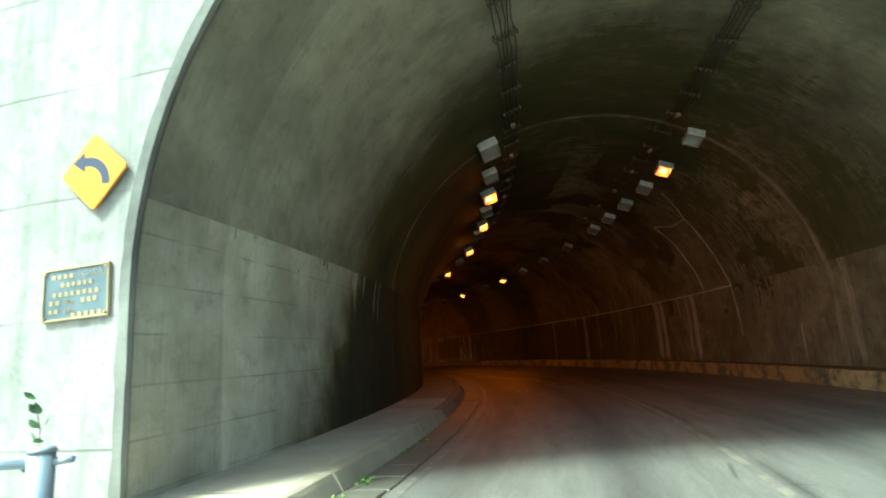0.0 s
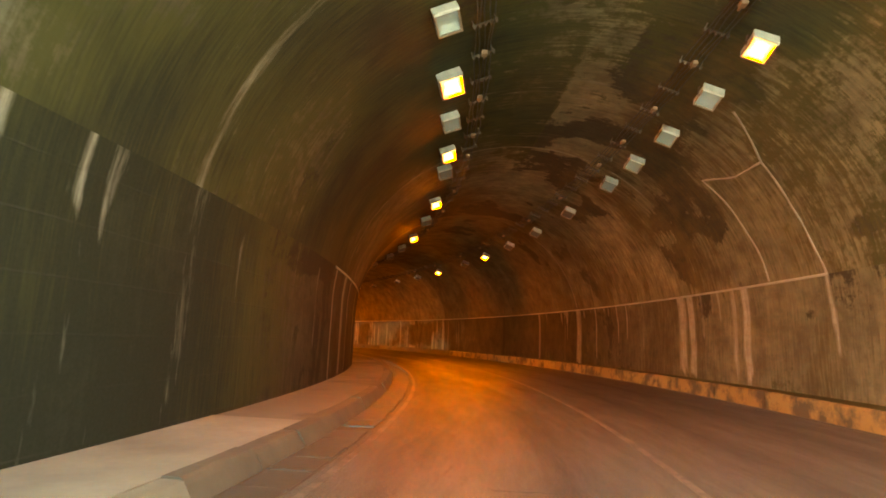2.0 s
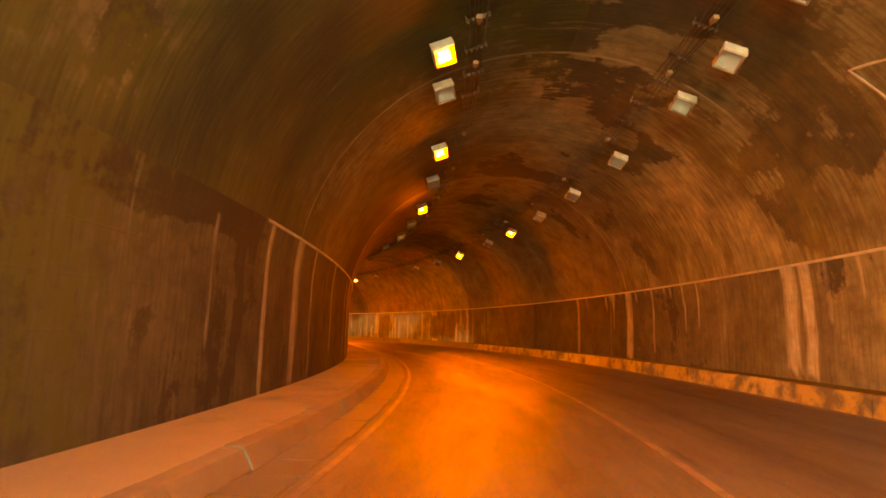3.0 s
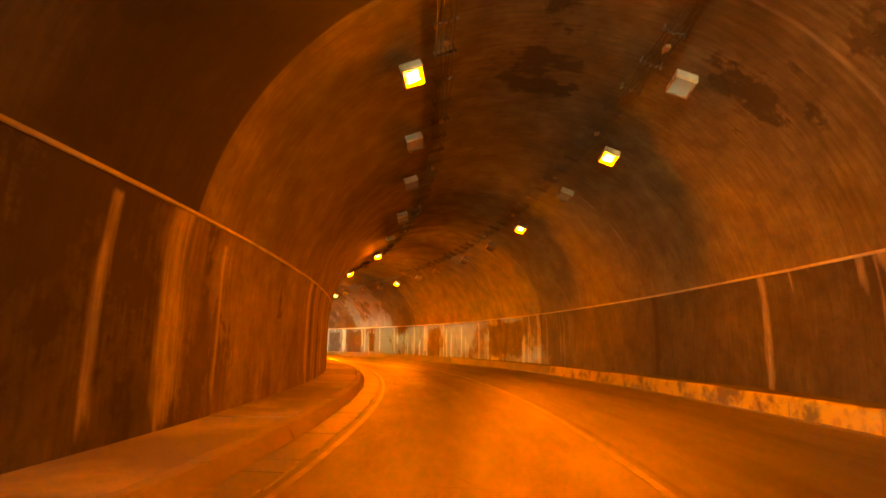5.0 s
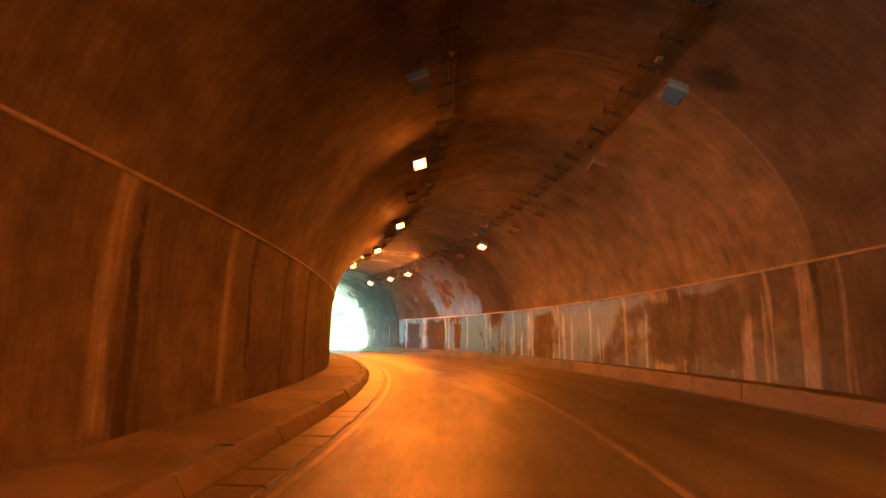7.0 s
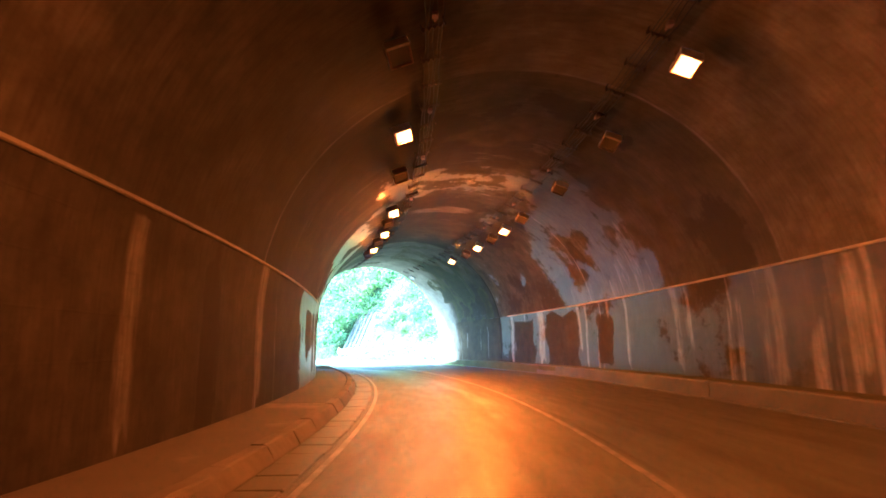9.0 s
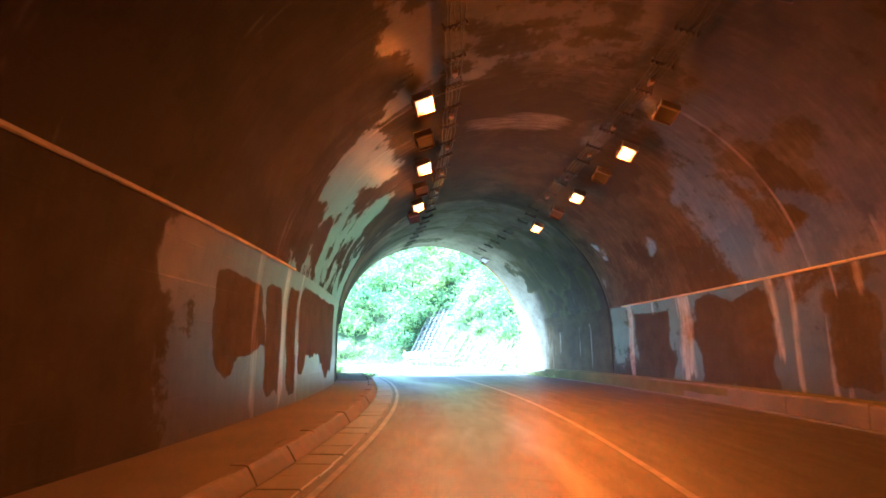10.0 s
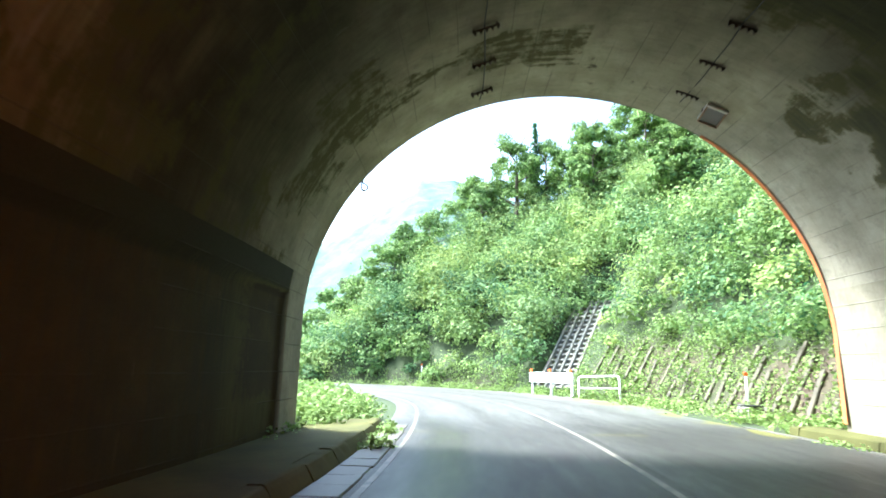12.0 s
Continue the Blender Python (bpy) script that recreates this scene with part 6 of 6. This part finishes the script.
# ---------------------------------------------------------------- weeds
def weeds(name, label, spots_, seed, tint):
    """Low plants: broad leaves on short stems round each spot (s, u, radius, height, count, leaf)."""
    rng = np.random.default_rng(seed)
    P, size = [], []
    for s, u, r, h, n, leaf in spots_:
        q = rng.normal(size=(n, 2)) * r * 0.5
        for i in range(n):
            x, y = at(s + q[i, 0], u + q[i, 1])
            X, Y = np.array([float(x)]), np.array([float(y)])
            z0 = float(ground_z(X, Y)[0]) if s > S_OUT and (u < -4 or u > 4.6) else (KERB_L if u < WALK_L else 0.0)
            P.append((float(x), float(y), max(z0, 0) + h * rng.random() ** 1.3 * math.exp(-float(np.hypot(*q[i]) / max(r, 0.01)) ** 2)))
            size.append(leaf * rng.uniform(0.6, 1.3))
    n = len(P)
    t = np.tile(tint, (n, 1)) * rng.uniform(0.5, 1.2, (n, 1))
    me = leaf_mesh(name, np.array(P), np.array(size), rng, np.clip(t, 0, 1), up=1.6, shape=0.85)
    tagged(new(name, me), label, "weeds", kind="stuff")


rs = np.random.default_rng(8)
weeds("verge_plants", "broad-leaved bright green plants on the verge", [(S_OUT + 0.5 + 7 * rs.random(), -4.45 - 3.4 * rs.random() ** 0.8, 0.5, 0.5, 130, 0.12) for _ in range(70)]
      + [(S_OUT + 6 + 22 * rs.random(), -5.6 - 4 * rs.random(), 0.8, 0.5, 80, 0.2) for _ in range(70)], 21, (0.42, 0.15))
weeds("slope_foot_weeds", "green weeds and grass along the slope foot", [(S_OUT + 1 + 46 * rs.random(), 5.0 + 1.3 * rs.random(), 0.55, 0.4, 60, 0.12) for _ in range(260)] + [(S_OUT + 0.6 + 16 * rs.random(), 5.8 + 2.8 * rs.random(), 0.5, 0.4, 55, 0.10) for _ in range(240)], 22, (0.45, 0.1))
weeds("gutter_weeds", "small weeds growing along the kerb foot", [(0.5 + 9 * rs.random() ** 1.3, WALK_L + 0.06 + 0.05 * rs.random(), 0.1, 0.06, 16, 0.04) for _ in range(22)]
      + [(S_OUT - 2 + 3 * rs.random(), WALK_L + 0.1 + 0.25 * rs.random(), 0.2, 0.22, 26, 0.09) for _ in range(16)]
      + [(S_OUT - 6 * rs.random(), WALK_R - 0.08, 0.16, 0.12, 22, 0.06) for _ in range(20)] + [(S_OUT - 2.5 * rs.random(), -5.2, 0.15, 0.2, 18, 0.07) for _ in range(8)], 23, (0.4, 0.1))


# ---------------------------------------------------------------- near mouth: sign, plaque, rail, vine
YELLOW = simple("sign_yellow", (0.52, 0.215, 0.004), 0.4, grain=8, vary=0.08, relief=0.0)
SIGN_BLACK = simple("sign_navy", (0.025, 0.035, 0.07), 0.75, grain=8, vary=0.1, relief=0.0)
BRONZE = simple("plaque_bronze", (0.12, 0.15, 0.17), 0.5, 0.4, grain=14, vary=0.3, relief=0.001)
BRASS = simple("plaque_brass", (0.36, 0.29, 0.16), 0.45, 0.5, grain=14, vary=0.25, relief=0.0)
GALV = simple("galvanised_pipe", (0.34, 0.38, 0.42), 0.45, 0.4, grain=9, vary=0.2, relief=0.001)


def face_pose(u, z, off=0.0):
    """On the near head wall, x to the right along it, y up, z out of the wall."""
    return spot(S_IN - off, u, z) @ pose(0, 0, 0, 90, 0, 0)


def curve_sign():
    ob = tagged(new("curve_sign"), "yellow diamond warning sign with a dark curved arrow", "road sign")
    d = 0.365
    bm = bmesh.new()
    vs = []
    for ang in range(4):
        for e in (-0.055, 0.055):
            t = math.radians(90 * ang) + e
            vs.append(bm.verts.new((math.cos(t) * d, math.sin(t) * d, 0)))
    f = bm.faces.new(vs)
    r = bmesh.ops.extrude_face_region(bm, geom=[f])
    bmesh.ops.translate(bm, vec=(0, 0, 0.02), verts=[v for v in r["geom"] if isinstance(v, bmesh.types.BMVert)])
    plate = part("plate", bm, YELLOW, ob)
    # arrow: bent bar and head
    bm = bmesh.new()
    ring = []
    for i in range(13):
        t = math.radians(-4 + 100 * i / 12)
        ring.append([bm.verts.new((-0.09 + math.cos(t) * q, -0.125 + math.sin(t) * q, 0.023)) for q in (0.19, 0.275)])
    for p, q in zip(ring, ring[1:]):
        bm.faces.new((p[0], p[1], q[1], q[0]))
    bm.faces.new([bm.verts.new(v) for v in ((-0.11, 0.21, 0.023), (-0.10, 0.01, 0.023), (-0.245, 0.12, 0.023))])
    part("arrow", bm, SIGN_BLACK, plate, "dark curved arrow")
    bm = bmesh.new()
    for x in (-0.12, 0.12):
        box(bm, x, 0, -0.02, 0.05, 0.4, 0.04)
    part("bracket", bm, GALV, ob)
    ob.matrix_world = face_pose(-5.745, 3.165, 0.045) @ pose(0, 0, 0, 0, 0, 2)


curve_sign()


def words(name, text, size, x, y, z, mat, parent):
    cu = bpy.data.curves.new(name, "FONT")
    cu.body, cu.size, cu.extrude, cu.align_x = text, size, 0.003, "LEFT"
    cu.materials.append(mat)
    ob = new(name, cu)
    ob.location = (x, y, z)
    ob.parent = parent
    return ob


def plaque():
    ob = tagged(new("tunnel_plaque"), "dark bronze plaque with raised brass lettering and frame", "plaque")
    bm = bmesh.new()
    box(bm, 0, 0, 0.012, 0.80, 0.48, 0.024, 0.004)
    plate = part("plate", bm, BRONZE, ob)
    for nm, cx, cy, sx, sy in (("frame", 0, 0.235, 0.82, 0.022), ("frame", 0, -0.235, 0.82, 0.022), ("frame", -0.40, 0, 0.022, 0.448), ("frame", 0.40, 0, 0.022, 0.448)):
        bm = bmesh.new()
        box(bm, cx, cy, 0.02, sx, sy, 0.034, 0.004)
        part(nm, bm, BRASS, ob)
    for cx in (-0.375, 0.375):
        for cy in (-0.21, 0.21):
            bm = bmesh.new()
            tube(bm, (cx, cy, 0.02), (cx, cy, 0.045), 0.013, 10)
            part("bolt", bm, BRASS, ob)
    words("lettering", "トンネル", 0.085, 0.02, 0.135, 0.025, BRASS, plate)
    words("lettering", "97m", 0.07, -0.14, -0.10, 0.025, BRASS, plate)
    words("lettering", "4.7m", 0.07, -0.14, -0.185, 0.025, BRASS, plate)
    # letters too worn to read, as bars
    for k, (x0, x1, y) in enumerate([(-0.32, -0.02, 0.165), (-0.2, 0.22, 0.085), (-0.3, 0.3, 0.0), (-0.34, -0.18, -0.075), (0.06, 0.28, -0.075), (-0.34, -0.2, -0.155), (-0.06, 0.34, -0.2)]):
        n = max(2, int((x1 - x0) / 0.07))
        for i in range(n):
            bm = bmesh.new()
            wd = (x1 - x0) / n
            box(bm, x0 + wd * (i + 0.5), y, 0.026, wd * 0.62, 0.042, 0.006)
            part("letter_bar", bm, BRASS, plate)
    ob.matrix_world = face_pose(-5.905, 2.035, 0.002) @ pose(0, 0, 0, 0, 0, 1.5) @ Matrix.Diagonal((0.92, 1.0, 1, 1))


plaque()


def guard_pipe():
    ob = tagged(new("guard_pipe"), "grey-blue painted steel guard pipe with post beside the sidewalk", "guard rail")
    base = pt(2.45, -4.42, KERB_L)
    bm = bmesh.new()
    tube(bm, (0, 0, -0.1), (0, 0, 0.70), 0.068, 18)
    part("post", bm, GALV, ob, smooth=True)
    bm = bmesh.new()
    tube(bm, (0, 0, 0.70), (0, 0, 0.725), 0.075, 18, 0.06)
    part("cap", bm, GALV, ob, smooth=True)
    for h in (0.62, 0.36):
        bm = bmesh.new()
        tube(bm, (-3.0, -1.0, h), (-0.05, -0.02, h + 0.02), 0.024, 10)
        part("rail", bm, GALV, ob, smooth=True)
        bm = bmesh.new()
        tube(bm, (0.05, 0.02, h + 0.02), (0.16, 0.06, h + 0.03), 0.02, 10)
        part("stub", bm, GALV, ob, smooth=True)
    ob.location = base
    ob.rotation_euler = (0, 0, radians(heading(2.5)))


guard_pipe()


VINE_LEAF = simple("vine_leaf", (0.05, 0.13, 0.035), 0.5, grain=12, vary=0.3, relief=0.0)


def vine():
    rng = np.random.default_rng(31)
    ob = tagged(new("vine"), "thin vine with a few green leaves beside the head wall", "plant")
    bm = bmesh.new()
    pts_ = [Vector((0, 0, 0.0))]
    for k in range(9):
        pts_.append(pts_[-1] + Vector((rng.uniform(-0.06, 0.06), rng.uniform(-0.03, 0.03), 0.11)))
    for p, q in zip(pts_, pts_[1:]):
        tube(bm, p, q, 0.004, 5)
    part("stem", bm, BARK, ob)
    outline = [(0, 0), (0.34, 0.12), (0.5, 0.42), (0.36, 0.74), (0, 1.0), (-0.36, 0.74), (-0.5, 0.42), (-0.34, 0.12)]
    for p in pts_[2:]:
        for _ in range(2):
            size, ang = rng.uniform(0.07, 0.11), rng.uniform(0, 6.28)
            m = Matrix.Translation(p) @ Euler((rng.uniform(0.6, 1.3), rng.uniform(-0.5, 0.5), ang)).to_matrix().to_4x4()
            bm = bmesh.new()
            vs = [bm.verts.new(m @ Vector((x * size * 0.9, y * size + 0.02, -0.3 * size * x * x))) for x, y in outline]
            mid = bm.verts.new(m @ Vector((0, 0.5 * size + 0.02, -0.012)))
            for v, w in zip(vs, vs[1:] + vs[:1]):
                bm.faces.new((v, w, mid))
            part("leaf", bm, VINE_LEAF, ob)
    ob.location = pt(3.55, -5.75, 0.12)


vine()


# ---------------------------------------------------------------- drains and small things on the lining
DRAIN = simple("lime_crusted_drain", (0.42, 0.33, 0.25), 0.8, grain=9, vary=0.35, relief=0.004)


def lining_strip(name, path, width, mat, label, category):
    """A low half-round strip that follows the lining through points (s, u); the height comes from the vault."""
    cu = bpy.data.curves.new(name, "CURVE")
    cu.dimensions, cu.bevel_depth, cu.bevel_resolution = "3D", width, 2
    pts_ = []
    for (s0, a0), (s1, a1) in zip(path, path[1:]):
        n = max(2, int(math.hypot(s1 - s0, (a1 - a0) * 5) / 0.15))
        for i in range(n):
            t = i / n
            pts_.append((s0 + (s1 - s0) * t, a0 + (a1 - a0) * t))
    pts_.append(path[-1])
    sp = cu.splines.new("POLY")
    sp.points.add(len(pts_) - 1)
    for p_, (s, a) in zip(sp.points, pts_):
        wob = 0.02 * math.sin(s * 9 + a * 17)
        p_.co = (*pt(s + wob, (HALF + 0.012) * math.cos(a), LOW + (CROWN - LOW + 0.012) * math.sin(a)), 1)
        p_.radius = 0.8 + 0.4 * math.sin(a * 23 + s * 3) ** 2
    cu.materials.append(mat)
    return tagged(new(name, cu), label, category)


def arc(u, z):
    return math.atan2((z - LOW) / (CROWN - LOW), u / HALF)


lining_strip("drain_strip", [(18.4, arc(3.2, 6.13)), (19.05, arc(4.13, 5.32)), (19.2, arc(4.81, 4.37)), (19.1, arc(5.24, 3.33)), (19.05, arc(5.36, 2.9))], 0.022, DRAIN, "pale lime-crusted drain strip down the vault", "drain strip")
lining_strip("drain_strip", [(19.05, arc(4.13, 5.32)), (20.1, arc(4.14, 5.31)), (21.1, arc(3.92, 5.55)), (21.0, arc(4.6, 4.7)), (20.9, arc(5.1, 3.7)), (20.85, arc(5.32, 2.95))], 0.022, DRAIN, "pale lime-crusted drain strip branching across the vault", "drain strip")


def mouth_lamp():
    ob = copy_thing(bpy.data.objects["tunnel_lamp"], spot(100.35, 2.62, 6.2, 0, 24, 0) @ pose(0, 0, 0, -28, 0, 0) @ Matrix.Scale(0.85, 4))
    return ob


mouth_lamp()


def wire_loop():
    ob = tagged(new("hanging_wire"), "short loop of black wire hanging from the arch edge", "wire")
    cu = bpy.data.curves.new("loop", "CURVE")
    cu.dimensions, cu.bevel_depth, cu.bevel_resolution = "3D", 0.017, 1
    shape = [(0, 0.16), (0.0, 0.05), (-0.05, -0.06), (-0.03, -0.17), (0.05, -0.19), (0.1, -0.12), (0.06, -0.05), (-0.01, -0.02)]
    sp = cu.splines.new("NURBS")
    sp.points.add(len(shape) - 1)
    for p_, (x, z) in zip(sp.points, shape):
        p_.co = (x, 0, z, 1)
    sp.use_endpoint_u, sp.order_u = True, 3
    cu.materials.append(CABLE)
    o = new("loop", cu)
    o.parent = ob
    ob.matrix_world = spot(100.75, -4.33, 4.93)


wire_loop()

EDGE_GREY = simple("worn_arch_edge", (0.17, 0.168, 0.145), 0.9, grain=4, vary=0.5, relief=0.006)


def arch_edge():
    """Dark weathered lip round the near arch."""
    verts, faces = [], []
    h, c = HALF - 0.055, CROWN - LOW - 0.055
    path = [(-h, z) for z in np.linspace(0.17, LOW, 14)] + [(h * math.cos(a), LOW + c * math.sin(a)) for a in np.linspace(math.pi, 0, 90)[1:-1]] + [(h, z) for z in np.linspace(LOW, 0.3, 14)]
    for i, (u, z) in enumerate(path):
        rag = 0.03 * float(fbm(np.array(i * 0.6), np.array(0.0), 55, 3))
        for dr, ds in ((0.06, 0.16), (-0.012 - 0.4 * rag, 0.06), (-0.01 - 0.6 * rag, -0.008), (0.07 + 1.5 * rag, -0.014), (0.085 + 1.5 * rag, 0.02)):
            k = 1 + dr / HALF
            verts.append(pt(S_IN + ds, u * k, LOW + (z - LOW) * k if z > LOW else z))
    for i in range(len(path) - 1):
        for j in range(4):
            faces.append((i * 5 + j, i * 5 + j + 1, i * 5 + j + 6, i * 5 + j + 5))
    tagged(mesh_object("arch_edge", verts, faces, EDGE_GREY), "dark weathered lip along the near arch", "arch edge", kind="structure")


arch_edge()

RUST_RIM = simple("orange_rust_rim", (0.55, 0.17, 0.05), 0.8, grain=5, vary=0.4, relief=0.004)


def rim():
    """Rust-orange edge along the right half of the far arch."""
    verts, faces = [], []
    A = np.linspace(0.0, 1.0, 40)
    r_ = HALF - 0.14
    path = [(r_ - 0.05 * (1 - z / LOW), z) for z in np.linspace(0.3, LOW, 12)] + [((r_ + 0.05) * math.cos(a) - 0.05, LOW + (CROWN - LOW - 0.07) * math.sin(a)) for a in A[1:]]
    for u, z in path:
        s = S_OUT + 0.08 * u
        for du, ds in ((-0.012, -0.09), (-0.014, 0.012), (0.06, 0.014)):
            k = 1 + du / HALF
            verts.append(pt(s + ds, u * k, LOW + (z - LOW) * k if z > LOW else z))
    for i in range(len(path) - 1):
        for j in range(2):
            faces.append((i * 3 + j, i * 3 + j + 1, i * 3 + j + 4, i * 3 + j + 3))
    tagged(mesh_object("arch_rim", verts, faces, RUST_RIM), "rust-orange stained edge of the far arch", "arch rim", kind="structure")


rim()
